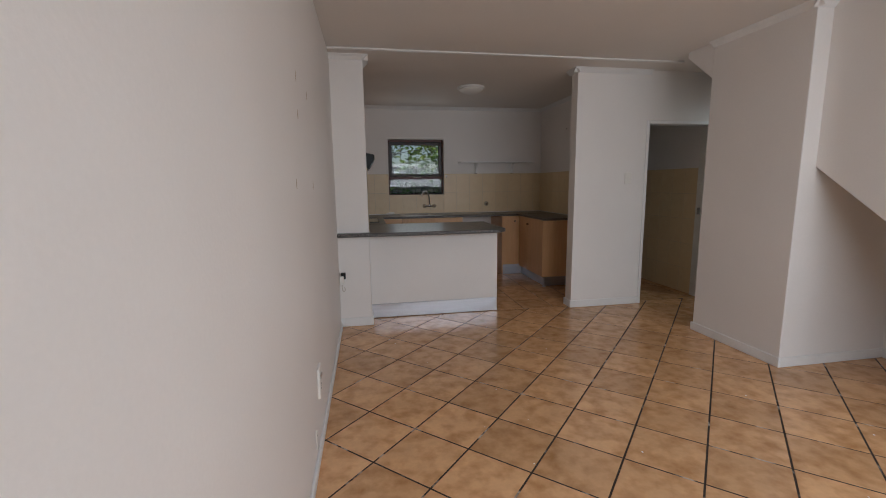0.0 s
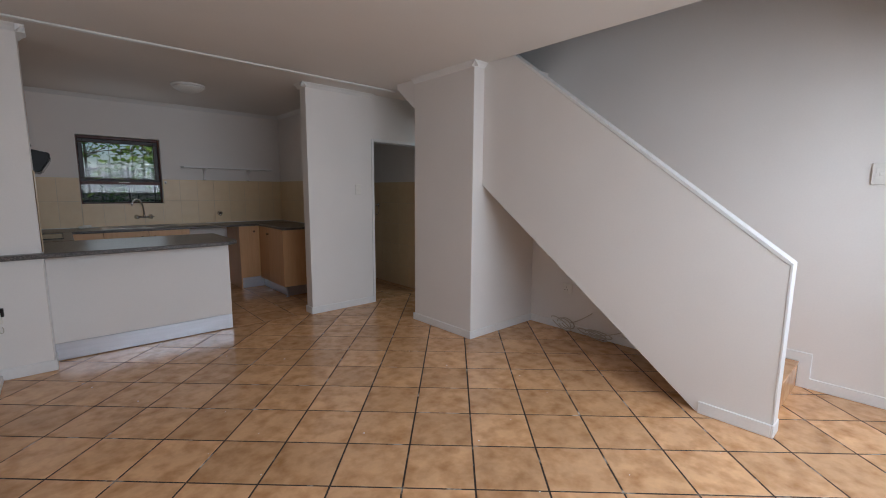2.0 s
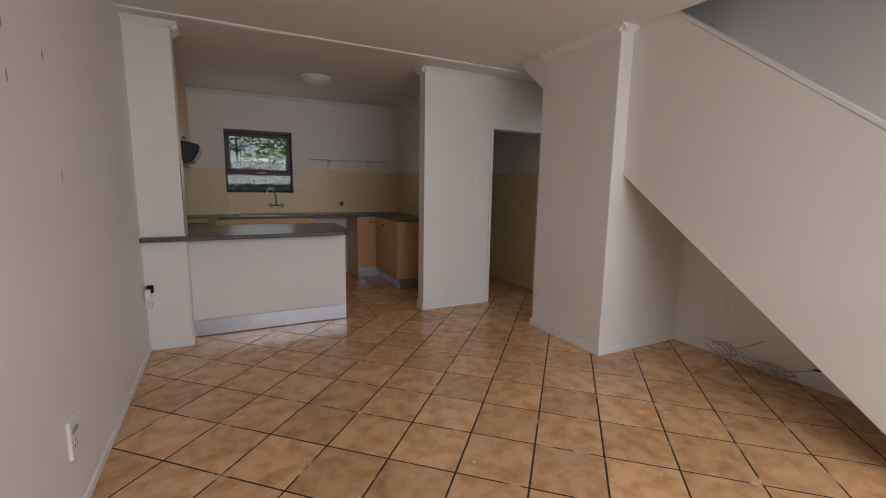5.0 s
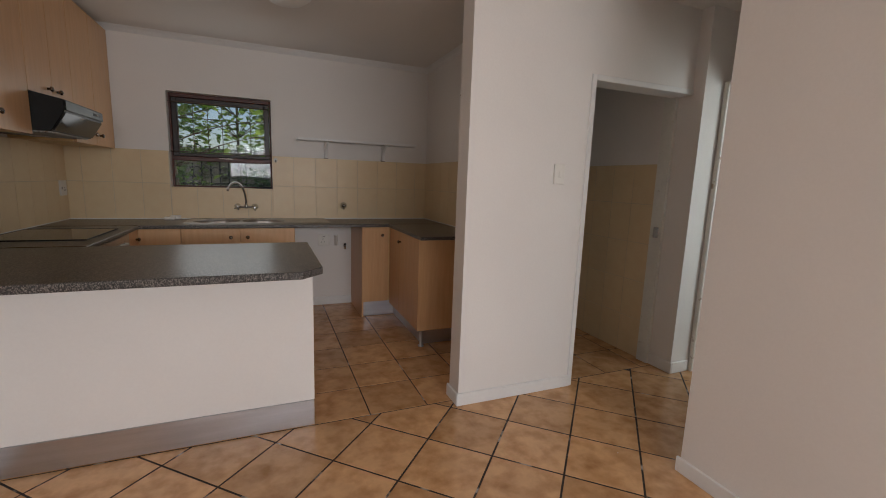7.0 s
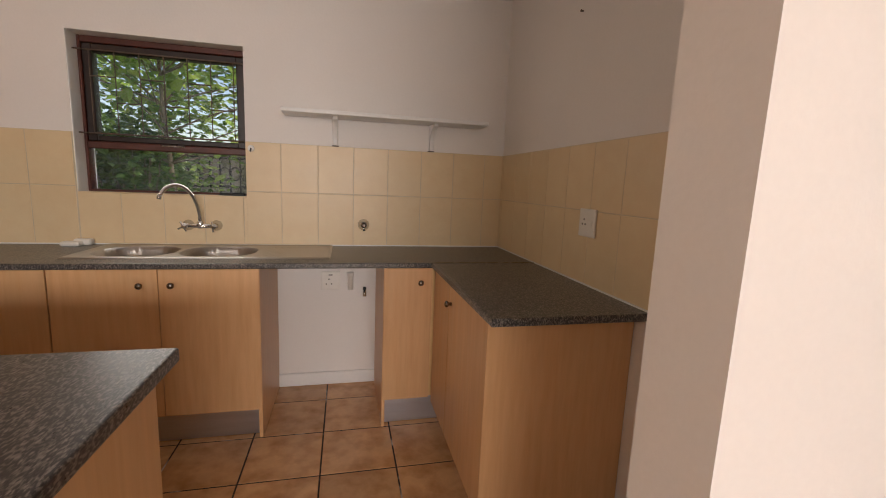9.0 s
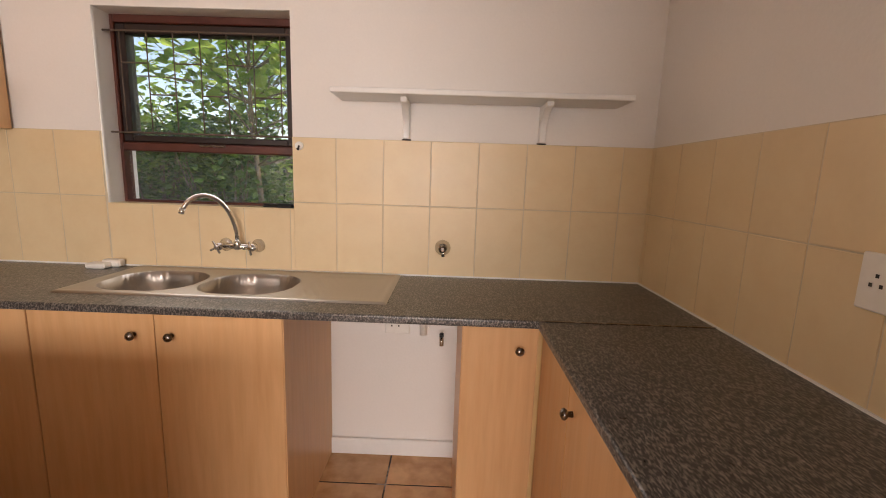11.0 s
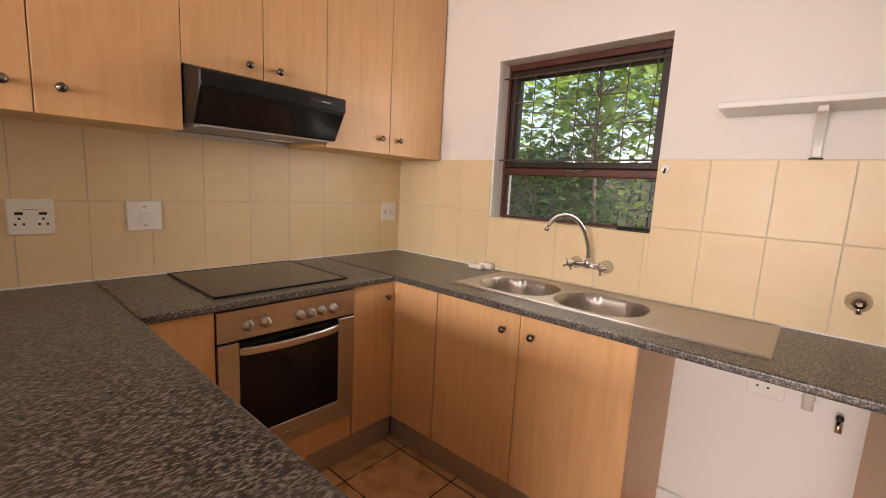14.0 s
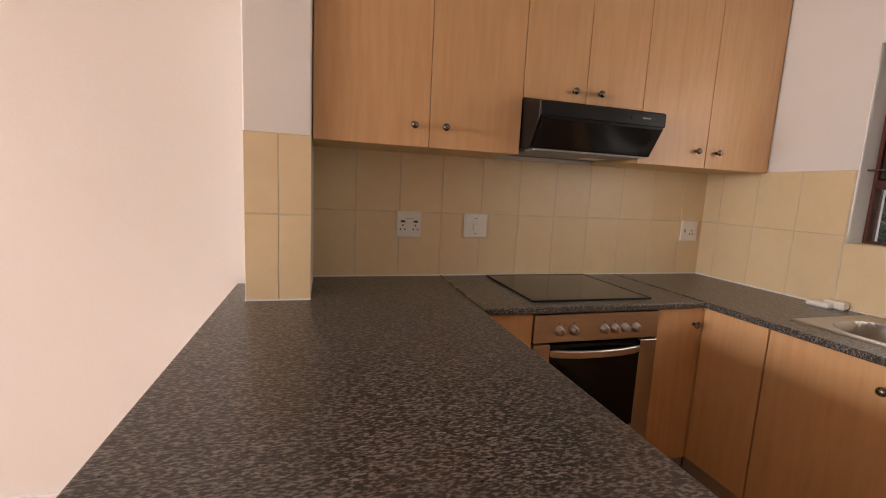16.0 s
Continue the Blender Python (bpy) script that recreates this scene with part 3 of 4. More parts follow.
# run beside the hob
c = thing("base_cabinet", (0.2, 5.47, 0), "narrow beech laminate filler cabinet beside the oven", "cabinet")
part("body", B(XL + 0.002, FX - 0.02, 5.385, 5.604, ZB, ZT), EDGE, c)
door_x(c, FX, 5.40, 5.604, ZB, ZT)
c = thing("base_cabinet", (0.2, 6.3, 0), "narrow beech laminate corner base cabinet", "cabinet")
part("body", B(XL + 0.002, FX - 0.02, 6.206, 6.44, ZB, ZT), EDGE, c)
door_x(c, FX, 6.206, 6.453, ZB, ZT, (6.405, 0.815))
# run under the window
tagged(mesh_ob("corner_filler", B(FX - 0.02, FX + 0.0005, 6.4535, 6.4745, ZB, ZT), EDGE), "narrow beech filler in the cabinet corner", "filler strip")
c = thing("base_cabinet", (0.64, 6.7, 0), "blank beech laminate corner cabinet", "cabinet")
part("body", B(FX - 0.018, 0.776, FY + 0.02, YB - 0.005, ZB, ZT), EDGE, c)
door_y(c, FY, FX + 0.002, 0.776, ZB, ZT)
c = thing("sink_cabinet", (1.2, 6.7, 0), "two-door beech laminate cabinet under the sink", "cabinet")
bm = B(0.779, 0.795, FY + 0.02, YB - 0.005, ZB, ZT)
box(bm, 0.795, 1.636, FY + 0.02, YB - 0.005, ZB, ZB + 0.016)
box(bm, 0.795, 1.636, YB - 0.02, YB - 0.005, ZB + 0.016, ZT)
part("body", bm, EDGE, c)
part("side_panel", B(1.636, 1.654, FY + 0.004, YB - 0.006, 0.004, ZT, bev=0.001), WOOD, c)
door_y(c, FY, 0.779, 1.215, ZB, ZT, (1.144, 0.815))
door_y(c, FY, 1.215, 1.652, ZB, ZT, (1.273, 0.815))
c = thing("base_cabinet", (2.38, 6.7, 0), LAB + " beside the appliance gap", "cabinet")
part("side_panel", B(2.255, 2.272, FY + 0.004, YB - 0.006, 0.004, ZT, bev=0.001), WOOD, c)
part("body", B(2.272, 2.55, FY + 0.02, YB - 0.005, ZB, ZT), EDGE, c)
door_y(c, FY, 2.257, 2.512, ZB, ZT, (2.448, 0.813))
c = thing("base_cabinet", (2.8, 6.0, 0), "beech laminate end cabinet on a metal leg", "cabinet")
part("body", B(RX + 0.02, XR - 0.003, 5.603, FY + 0.55, ZB, ZT), EDGE, c)
part("end_panel", B(RX - 0.002, XR - 0.003, 5.585, 5.602, ZB - 0.02, ZT, bev=0.0015), WOOD, c)
for y0, y1, k in ((5.603, 6.125, (6.085, 0.80)), (6.125, 6.452, None)):
    d = part("door", B(RX, RX + 0.018, y0 + 0.0015, y1 - 0.0015, ZB - 0.02, ZT, bev=0.0018), WOOD, c)
    if k:
        knob(d, (RX, *k), (-1, 0, 0))
leg = part("leg", lathe(bmesh.new(), (RX + 0.045, 5.615, 0), (0, 0, 1), [(0, 0.024), (0.008, 0.024), (0.012, 0.015), (0.139, 0.015)], 16), ALU, c, "brushed metal leg")
# breakfast bar base
c = thing("breakfast_bar", (1.0, 5.0, 0), "white panelled breakfast bar base with a steel kick strip", "breakfast bar")
part("front_panel", B(0.300, 1.642, 4.728, 4.79, 0.148, CT - 0.038, bev=0.003), WALL, c, "white painted front panel")
part("kick_strip", B(0.300, 1.640, 4.722, 4.73, 0.006, 0.150, bev=0.0015), ALU, c, "brushed aluminium kick strip")
part("body", B(0.30, 1.618, 4.79, 5.31, 0.002, CT - 0.038), EDGE, c)
part("end_panel", B(1.618, 1.636, 4.79, 5.33, 0.002, CT - 0.038, bev=0.0015), WOOD, c, "beech laminate end panel")
part("joint_cover", B(0.299, 0.303, 4.53, 4.72, 0.086, CT - 0.038), TRIM, c)

# aluminium plinths
bm = B(FX - 0.062, FX - 0.05, 5.34, 6.5, 0.003, ZB - 0.001, bev=0.001)
tagged(mesh_ob("plinth", bm, ALU), "brushed aluminium plinth under the oven run", "plinth")
tagged(mesh_ob("plinth", B(FX - 0.048, 1.634, FY + 0.05, FY + 0.062, 0.003, ZB - 0.001, bev=0.001), ALU), "brushed aluminium plinth under the sink run", "plinth")
tagged(mesh_ob("plinth", B(2.274, RX + 0.06, FY + 0.05, FY + 0.062, 0.003, ZB - 0.001, bev=0.001), ALU), "short brushed aluminium plinth", "plinth")
tagged(mesh_ob("plinth", B(RX + 0.062, RX + 0.074, 5.65, FY + 0.049, 0.003, ZB - 0.021, bev=0.001), ALU), "brushed aluminium plinth of the end run", "plinth")

tagged(mesh_ob("plinth", B(RX + 0.075, XR - 0.004, 5.65, 5.662, 0.003, ZB - 0.021, bev=0.001), ALU), "brushed aluminium plinth under the cabinet end", "plinth")

# oven
ov = thing("oven", (0.25, 5.905, 0), "built-in steel oven with black glass door", "oven")
part("body", B(XL + 0.05, FX - 0.01, 5.61, 6.20, 0.27, ZT - 0.006), BLACK, ov)
part("control_panel", B(FX - 0.01, FX + 0.008, 5.607, 6.203, 0.768, ZT - 0.004, bev=0.002), STEEL, ov, "brushed steel control panel")
bm = prism(bmesh.new(), [(5.607, 0.278), (6.203, 0.278), (6.203, 0.760), (6.118, 0.760), (6.118, 0.372), (5.682, 0.372), (5.682, 0.760), (5.607, 0.760)], "x", FX - 0.01, FX + 0.012, bev=0.0012)
dr = part("door", bm, STEEL, ov, "brushed steel oven door")
part("glass", B(FX - 0.008, FX + 0.010, 5.682, 6.118, 0.372, 0.758), OVEN_GLASS, dr, "black oven glass")
part("maker_plate", B(FX + 0.012, FX + 0.0135, 5.86, 5.945, 0.315, 0.325), GREY_BAR, dr)
bm = prism(bmesh.new(), [(FX + 0.012, 5.68), (FX + 0.030, 5.715), (FX + 0.046, 5.80), (FX + 0.050, 5.90), (FX + 0.046, 6.0), (FX + 0.030, 6.085), (FX + 0.012, 6.12), (FX + 0.012, 6.09), (FX + 0.028, 6.0), (FX + 0.034, 5.90), (FX + 0.028, 5.80), (FX + 0.012, 5.71)], "z", 0.708, 0.738, bev=0.003)
part("handle", bm, STEEL, dr, "curved steel bar handle")
for i, y in enumerate((5.718, 5.785, 5.930, 5.980, 6.030, 6.088)):
    k = part("dial", lathe(bmesh.new(), (FX + 0.008, y, 0.817), (1, 0, 0), [(0, 0.021), (0.004, 0.021), (0.006, 0.017), (0.024, 0.0145), (0.026, 0.012), (0.0262, 0.001)], 20), DIAL, ov, "round steel dial")
    part("pointer", B(FX + 0.03, FX + 0.036, y - 0.0035, y + 0.0035, 0.803, 0.831, bev=0.001), DIAL, k)
    part("mark", B(FX + 0.008, FX + 0.0086, y - 0.002, y + 0.002, 0.845, 0.85), DARK_SLOT, ov)
part("drawer_front", B(FX - 0.018, FX, 5.607, 6.203, ZB, 0.272, bev=0.0018), WOOD, ov, "beech laminate strip under the oven")
hob = thing("hob", (0.15, 5.92, CT), "black glass hob set into the worktop", "hob")
part("plate", B(-0.088, 0.425, 5.628, 6.205, CT, CT + 0.006, bev=0.002), BLACK_GLASS, hob)
bm = bmesh.new()
for x0, x1, y0, y1 in ((-0.091, 0.428, 5.624, 5.629), (-0.091, 0.428, 6.204, 6.209), (-0.091, -0.087, 5.629, 6.204), (0.424, 0.428, 5.629, 6.204)):
    box(bm, x0, x1, y0, y1, CT, CT + 0.0075)
part("rim", bm, BLACK, hob)

# wall cabinets and hood
UX, UZ, UT = 0.239, 1.527, 2.478
LABU = "tall beech laminate wall cabinet with two knobs"
for y0, y1, ym, z0, kz in ((4.757, 5.606, 5.206, UZ, 1.607), (5.606, 6.212, 5.910, 1.765, 1.808), (6.212, 7.022, 6.608, UZ, 1.602)):
    lab = "short beech laminate wall cabinet over the hood" if z0 > 1.6 else LABU
    c = thing("wall_cabinet", (0.05, (y0 + y1) / 2, z0), lab, "cabinet", "wall cabinets over the worktop")
    part("body", B(XL + 0.001, UX - 0.0185, y0 + 0.001, y1 - 0.001, z0, UT), EDGE, c)
    door_x(c, UX, y0, ym, z0 - 0.003, UT, (ym - 0.064, kz))
    door_x(c, UX, ym, y1, z0 - 0.003, UT, (ym + 0.064, kz))
hood = thing("cooker_hood", (0.15, 5.91, 1.55), "black cooker hood with a slanted glass visor", "cooker hood")
part("body", prism(bmesh.new(), [(XL + 0.002, 1.548), (0.318, 1.548), (0.386, 1.66), (0.392, 1.726), (0.25, 1.758), (XL + 0.002, 1.758)], "y", 5.610, 6.208, bev=0.003), BLACK, hood)
part("visor", prism(bmesh.new(), [(0.325, 1.556), (0.386, 1.657), (0.392, 1.654), (0.331, 1.553)], "y", 5.622, 6.196), BLACK_GLASS, hood, "black glass visor")
part("fascia", B(0.389, 0.397, 5.612, 6.206, 1.667, 1.722, bev=0.002), BLACK, hood)
part("switch_strip", B(0.397, 0.399, 6.03, 6.15, 1.69, 1.703), DARK_SLOT, hood)
part("name_bar", B(0.399, 0.400, 6.085, 6.125, 1.694, 1.699), GREY_BAR, hood)
for i in range(9):
    x = 0.02 + i * 0.034
    part("filter_slat", B(x, x + 0.02, 5.64, 6.18, 1.541, 1.548), GREY_BAR, hood)
part("lamp_lens", B(0.05, 0.14, 6.0, 6.12, 1.540, 1.548, bev=0.002), PLASTIC, hood)

# sink as one pressed sheet
sk = thing("kitchen_sink", (1.38, 6.78, CT), "double-bowl stainless steel sink with ribbed drainer", "sink")


def bowl(x, y, cx, cy, hx, hy, r, depth):
    dx, dy = max(abs(x - cx) - hx + r, 0), max(abs(y - cy) - hy + r, 0)
    d = math.hypot(dx, dy) - r if dx or dy else -min(hx - abs(x - cx), hy - abs(y - cy))
    if d >= 0:
        return 0.0
    return -depth * min(1.0, (-d / 0.045)) ** 0.5


nx, ny = 190, 74
me = bpy.data.meshes.new("basin")
vs, fs = [], []
for j in range(ny + 1):
    for i in range(nx + 1):
        x, y = SX0 + (SX1 - SX0) * i / nx, SY0 + (SY1 - SY0) * j / ny
        e = min(x - SX0, SX1 - x, y - SY0, SY1 - y)
        z = CT + 0.0005 + 0.0065 * min(1, e / 0.008) - 0.003 * max(0, min(1, (e - 0.022) / 0.008))
        z += bowl(x, y, 1.015, 6.765, 0.180, 0.160, 0.135, 0.15) + bowl(x, y, 1.405, 6.765, 0.180, 0.160, 0.135, 0.15)
        if 1.63 < x < 1.93 and 6.60 < y < 6.94:
            z += 0.0012 * math.sin((x + y * 0.5 - 1.63) * 2 * math.pi / 0.036) * max(0, min(1, (x - 1.63) / 0.03, (1.76 - x) / 0.06)) - 0.002 * min(1, (x - 1.63) / 0.03, (1.93 - x) / 0.03, (y - 6.60) / 0.03, (6.94 - y) / 0.03)
        vs.append((x, y, z))
for j in range(ny):
    for i in range(nx):
        a = j * (nx + 1) + i
        fs.append((a, a + 1, a + nx + 2, a + nx + 1))
me.from_pydata(vs, [], fs)
me.polygons.foreach_set("use_smooth", [True] * len(fs))
me.materials.append(SINK)
ob = new("basin", me)
ob.parent, ob.matrix_parent_inverse = sk, Matrix.Translation(-Vector(sk.location))
for cx in (1.015, 1.405):
    part("drain", lathe(bmesh.new(), (cx, 6.765, CT - 0.1465), (0, 0, 1), [(0, 0.04), (0.003, 0.038), (0.0035, 0.02), (0.001, 0.018)], 20), SINK, sk, "chrome drain")

# tap
tap = thing("kitchen_tap", (1.245, YB - 0.05, 1.035), "chrome wall-mounted swan neck mixer tap with cross handles", "tap")
for x in (1.172, 1.322):
    part("flange", lathe(bmesh.new(), (x, YB - 0.006, 1.036), (0, -1, 0), [(0, 0.031), (0.006, 0.030), (0.014, 0.019), (0.045, 0.016), (0.052, 0.018), (0.07, 0.016), (0.074, 0.008)], 20), CHROME, tap)
    h = part("handle", lathe(bmesh.new(), (x, YB - 0.075, 1.036), (0, -1, 0), [(0, 0.009), (0.012, 0.009), (0.02, 0.012), (0.026, 0.006)], 14), CHROME, tap)
    a0 = 0.5 if x < 1.2 else 0.1
    for k in range(2):
        a = a0 + k * math.pi / 2
        dx, dz = math.cos(a) * 0.031, math.sin(a) * 0.031
        part("spoke", tube(bmesh.new(), [(x - dx, YB - 0.092, 1.036 - dz), (x + dx, YB - 0.092, 1.036 + dz)], 0.0052, 10), CHROME, h)
part("bridge", tube(bmesh.new(), [(1.172, YB - 0.05, 1.036), (1.322, YB - 0.05, 1.036)], 0.0125, 14), CHROME, tap)
part("hub", lathe(bmesh.new(), (1.247, YB - 0.052, 1.022), (0, 0, 1), [(0, 0.012), (0.004, 0.017), (0.035, 0.017), (0.045, 0.011)], 16), CHROME, tap)
sp = [Vector((1.247, YB - 0.052, 1.06))] + bez((1.247, YB - 0.055, 1.10), (1.235, YB - 0.10, 1.30), (1.14, YB - 0.20, 1.30), (1.108, YB - 0.215, 1.205), 16)
part("spout", tube(bmesh.new(), sp, 0.0095, 14), CHROME, tap, "curved chrome spout")
part("aerator", lathe(bmesh.new(), (1.110, YB - 0.214, 1.214), (-0.3, -0.12, -1), [(0, 0.0115), (0.022, 0.0115), (0.023, 0.006)], 14), CHROME, tap)
vl = thing("wall_valve", (2.173, YB, 1.056), "round chrome stop valve on the tiled wall", "valve")
part("flange", lathe(bmesh.new(), (2.173, YB - 0.006, 1.056), (0, -1, 0), [(0, 0.036), (0.005, 0.035), (0.014, 0.022), (0.03, 0.016)], 24), CHROME, vl)
hd = part("handle", lathe(bmesh.new(), (2.173, YB - 0.036, 1.056), (0, -1, 0), [(0, 0.016), (0.016, 0.019), (0.026, 0.017), (0.03, 0.008)], 8), NICKEL, vl)
part("outlet", tube(bmesh.new(), [(2.173, YB - 0.03, 1.05), (2.176, YB - 0.034, 1.018)], 0.009, 10), CHROME, vl)
soap = thing("sponge_holder", (0.64, 6.97, CT), "small white plastic tray at the back of the worktop", "tray")
part("tray", B(0.575, 0.665, 6.93, 6.985, CT, CT + 0.024, bev=0.006), PLASTIC, soap)
part("block", B(0.615, 0.700, 6.975, 7.018, CT, CT + 0.034, bev=0.007), PLASTIC, soap)
hk = thing("wall_hook", (1.521, YB, 1.489), "small white adhesive wall hook beside the window", "hook")
part("plate", lathe(bmesh.new(), (1.521, YB - 0.006, 1.492), (0, -1, 0), [(0, 0.019), (0.004, 0.018), (0.006, 0.012)], 18), PLASTIC, hk)
part("hook", tube(bmesh.new(), [(1.521, YB - 0.012, 1.492), (1.521, YB - 0.022, 1.474), (1.521, YB - 0.034, 1.478)], 0.004, 8), DARK_SLOT, hk)

sh = thing("wall_shelf", (2.31, YB - 0.1, 1.70), "white painted wall shelf on two curved brackets", "shelf")
part("board", B(1.712, 2.905, 6.832, YB - 0.001, 1.690, 1.712, bev=0.003), TRIM, sh)
for x in (1.998, 2.590):
    arc = [(YB - 0.001, 1.535), (YB - 0.03, 1.535)] + [(YB - 0.03 - 0.115 * (1 - math.cos(a)), 1.555 + 0.115 * math.sin(a)) for a in (math.pi / 2 * k / 8 for k in range(9))] + [(YB - 0.15, 1.69), (YB - 0.001, 1.69)]
    part("bracket", prism(bmesh.new(), arc, "x", x - 0.015, x + 0.015, bev=0.004), TRIM, sh)
    part("foot", B(x - 0.02, x + 0.02, YB - 0.012, YB - 0.0085, 1.529, 1.5345), DARK_SLOT, sh)

lamp = thing("ceiling_light", (1.585, 5.66, H), "round white ceiling light, switched off", "ceiling light")
part("base", lathe(bmesh.new(), (1.585, 5.66, H), (0, 0, -1), [(0, 0.165), (0.018, 0.165), (0.022, 0.155)], 40), TRIM, lamp)
part("diffuser", lathe(bmesh.new(), (1.585, 5.66, H - 0.02), (0, 0, -1), [(0, 0.152), (0.018, 0.143), (0.04, 0.11), (0.055, 0.06), (0.06, 0.002)], 40), DIFFUSER, lamp, "opal dome")


def plate(name, at, way, w, h, label, kind="switch", depth=0.012, mat=PLASTIC):
    """A switch or socket plate on a wall that faces way (an axis and a sign)."""
    t = thing(name, at, label, kind)
    ax, s = way

    def slab(u0, u1, v0, v1, d0, d1, bev=0.0):
        if ax == "x":
            a, b = sorted((at[0] + s * d0, at[0] + s * d1))
            return B(a, b, at[1] + u0, at[1] + u1, at[2] + v0, at[2] + v1, bev=bev)
        a, b = sorted((at[1] + s * d0, at[1] + s * d1))
        return B(at[0] + u0, at[0] + u1, a, b, at[2] + v0, at[2] + v1, bev=bev)
    part("cover", slab(-w / 2, w / 2, -h / 2, h / 2, 0.0005, depth, 0.003), mat, t)
    return t, slab


W2 = XL + 0.0055


def socket_holes(t, slab, cu, cv, d, q=1.0):
    for u, v in ((0, 0.014), (-0.011, -0.006), (0.011, -0.006)):
        part("hole", slab(cu + u * q - 0.0035, cu + u * q + 0.0035, cv + v * q - 0.004, cv + v * q + 0.004, d, d + 0.0008), DARK_SLOT, t)


t, s = plate("wall_socket", (W2, 5.207, 1.182), ("x", 1), 0.126, 0.129, "white double wall socket on the tiles", "socket")
for u in (-0.032, 0.032):
    socket_holes(t, s, u, -0.02, 0.012)
    part("rocker", s(u - 0.011, u + 0.011, 0.008, 0.018, 0.012, 0.015), DARK_SLOT, t)
part("print", s(-0.02, 0.02, 0.026, 0.0285, 0.012, 0.0125), GREY_BAR, t)
t, s = plate("cooker_switch", (W2, 5.556, 1.181), ("x", 1), 0.125, 0.125, "white cooker isolator switch on the tiles")
part("rocker", s(-0.014, 0.014, -0.024, 0.014, 0.012, 0.018, 0.002), PLASTIC, t)
part("print", s(-0.008, 0.008, 0.036, 0.041, 0.012, 0.0125), GREY_BAR, t)
part("print", s(-0.008, 0.008, -0.043, -0.038, 0.012, 0.0125), GREY_BAR, t)
t, s = plate("wall_socket", (W2, 6.928, 1.183), ("x", 1), 0.118, 0.122, "white single wall socket near the corner", "socket")
socket_holes(t, s, 0.015, -0.012, 0.012)
part("rocker", s(-0.04, -0.028, -0.01, 0.01, 0.012, 0.015), GREY_BAR, t)
t, s = plate("wall_socket", (XR - 0.0055, 5.935, 1.19), ("x", -1), 0.12, 0.12, "white wall socket on the side wall tiles", "socket")
socket_holes(t, s, 0.02, 0.0, 0.012)
part("rocker", s(-0.045, -0.03, -0.01, 0.012, 0.012, 0.015), PLASTIC, t)
t, s = plate("wall_socket", (1.971, YB, 0.696), ("y", -1), 0.118, 0.118, "white wall socket behind the appliance gap", "socket")
socket_holes(t, s, -0.01, -0.012, 0.012, 1.5)
part("rocker", s(-0.012, 0.012, 0.032, 0.042, 0.012, 0.015), GREY_BAR, t)
pp = thing("waste_pipe", (2.095, YB, 0.69), "short white capped waste pipe on the wall", "pipe")
part("pipe", lathe(bmesh.new(), (2.095, YB - 0.022, 0.64), (0, 0, 1), [(0, 0.017), (0.09, 0.017), (0.092, 0.021), (0.112, 0.021), (0.113, 0.012)], 16), PLASTIC, pp)
part("clip", B(2.07, 2.12, YB - 0.012, YB, 0.66, 0.675), PLASTIC, pp)
wv = thing("stop_tap", (2.182, YB, 0.625), "small chrome appliance stop tap", "valve")
part("body", tube(bmesh.new(), [(2.182, YB, 0.632), (2.182, YB - 0.045, 0.632), (2.182, YB - 0.055, 0.60)], 0.011, 12), CHROME, wv)
part("lever", B(2.172, 2.192, YB - 0.062, YB - 0.04, 0.642, 0.662, bev=0.004), BLACK, wv)
t, s = plate("light_switch", (3.085, YP, 1.411), ("y", -1), 0.078, 0.122, "white rocker light switch plate")
part("rocker", s(-0.008, 0.012, -0.02, 0.02, 0.012, 0.016, 0.002), PLASTIC, t)
t, s = plate("light_switch", (XE, 0.349, 1.528), ("x", -1), 0.096, 0.138, "ivory light switch plate beside the stairs")
part("rocker_frame", s(-0.026, 0.026, -0.04, 0.04, 0.012, 0.0145, 0.001), PLASTIC, t)
part("rocker", s(-0.012, 0.012, -0.014, 0.014, 0.0145, 0.018, 0.002), PLASTIC, t)
t, s = plate("wall_socket", (0, 2.61, 0.348), ("x", 1), 0.10, 0.16, "white double wall socket low on the wall", "socket", depth=0.014)
part("rocker", s(-0.03, 0.03, 0.02, 0.035, 0.014, 0.019), GREY_BAR, t)
socket_holes(t, s, 0, -0.03, 0.014)
t, s = plate("cable_outlet", (0, 2.40, 0.14), ("x", 1), 0.03, 0.09, "small white cable outlet near the floor", "outlet", depth=0.008)
part("screw", s(-0.003, 0.003, 0.02, 0.026, 0.008, 0.009), GREY_BAR, t)
t, s = plate("wall_socket", (4.185, 2.46, 0.43), ("x", -1), 0.11, 0.11, "ivory wall socket in the recess under the stairs", "socket")
socket_holes(t, s, 0.01, -0.005, 0.012, 1.3)
ad = thing("plug_adapter", (0.03, 4.5, 0.46), "white plug adapter with a black plug and loose wire", "plug")
part("socket_cover", B(0.005, 0.05, 4.500, 4.5245, 0.43, 0.50, bev=0.003), PLASTIC, ad)
part("plug", B(0.018, 0.062, 4.460, 4.4995, 0.485, 0.545, bev=0.004), BLACK, ad, "black plug")
part("adapter", B(0.006, 0.046, 4.425, 4.4595, 0.44, 0.52, bev=0.005), PLASTIC, ad)
part("wire", tube(bmesh.new(), bez((0.03, 4.42, 0.44), (0.02, 4.40, 0.36), (0.07, 4.44, 0.36), (0.05, 4.43, 0.42), 12), 0.003, 8), CABLE, ad)

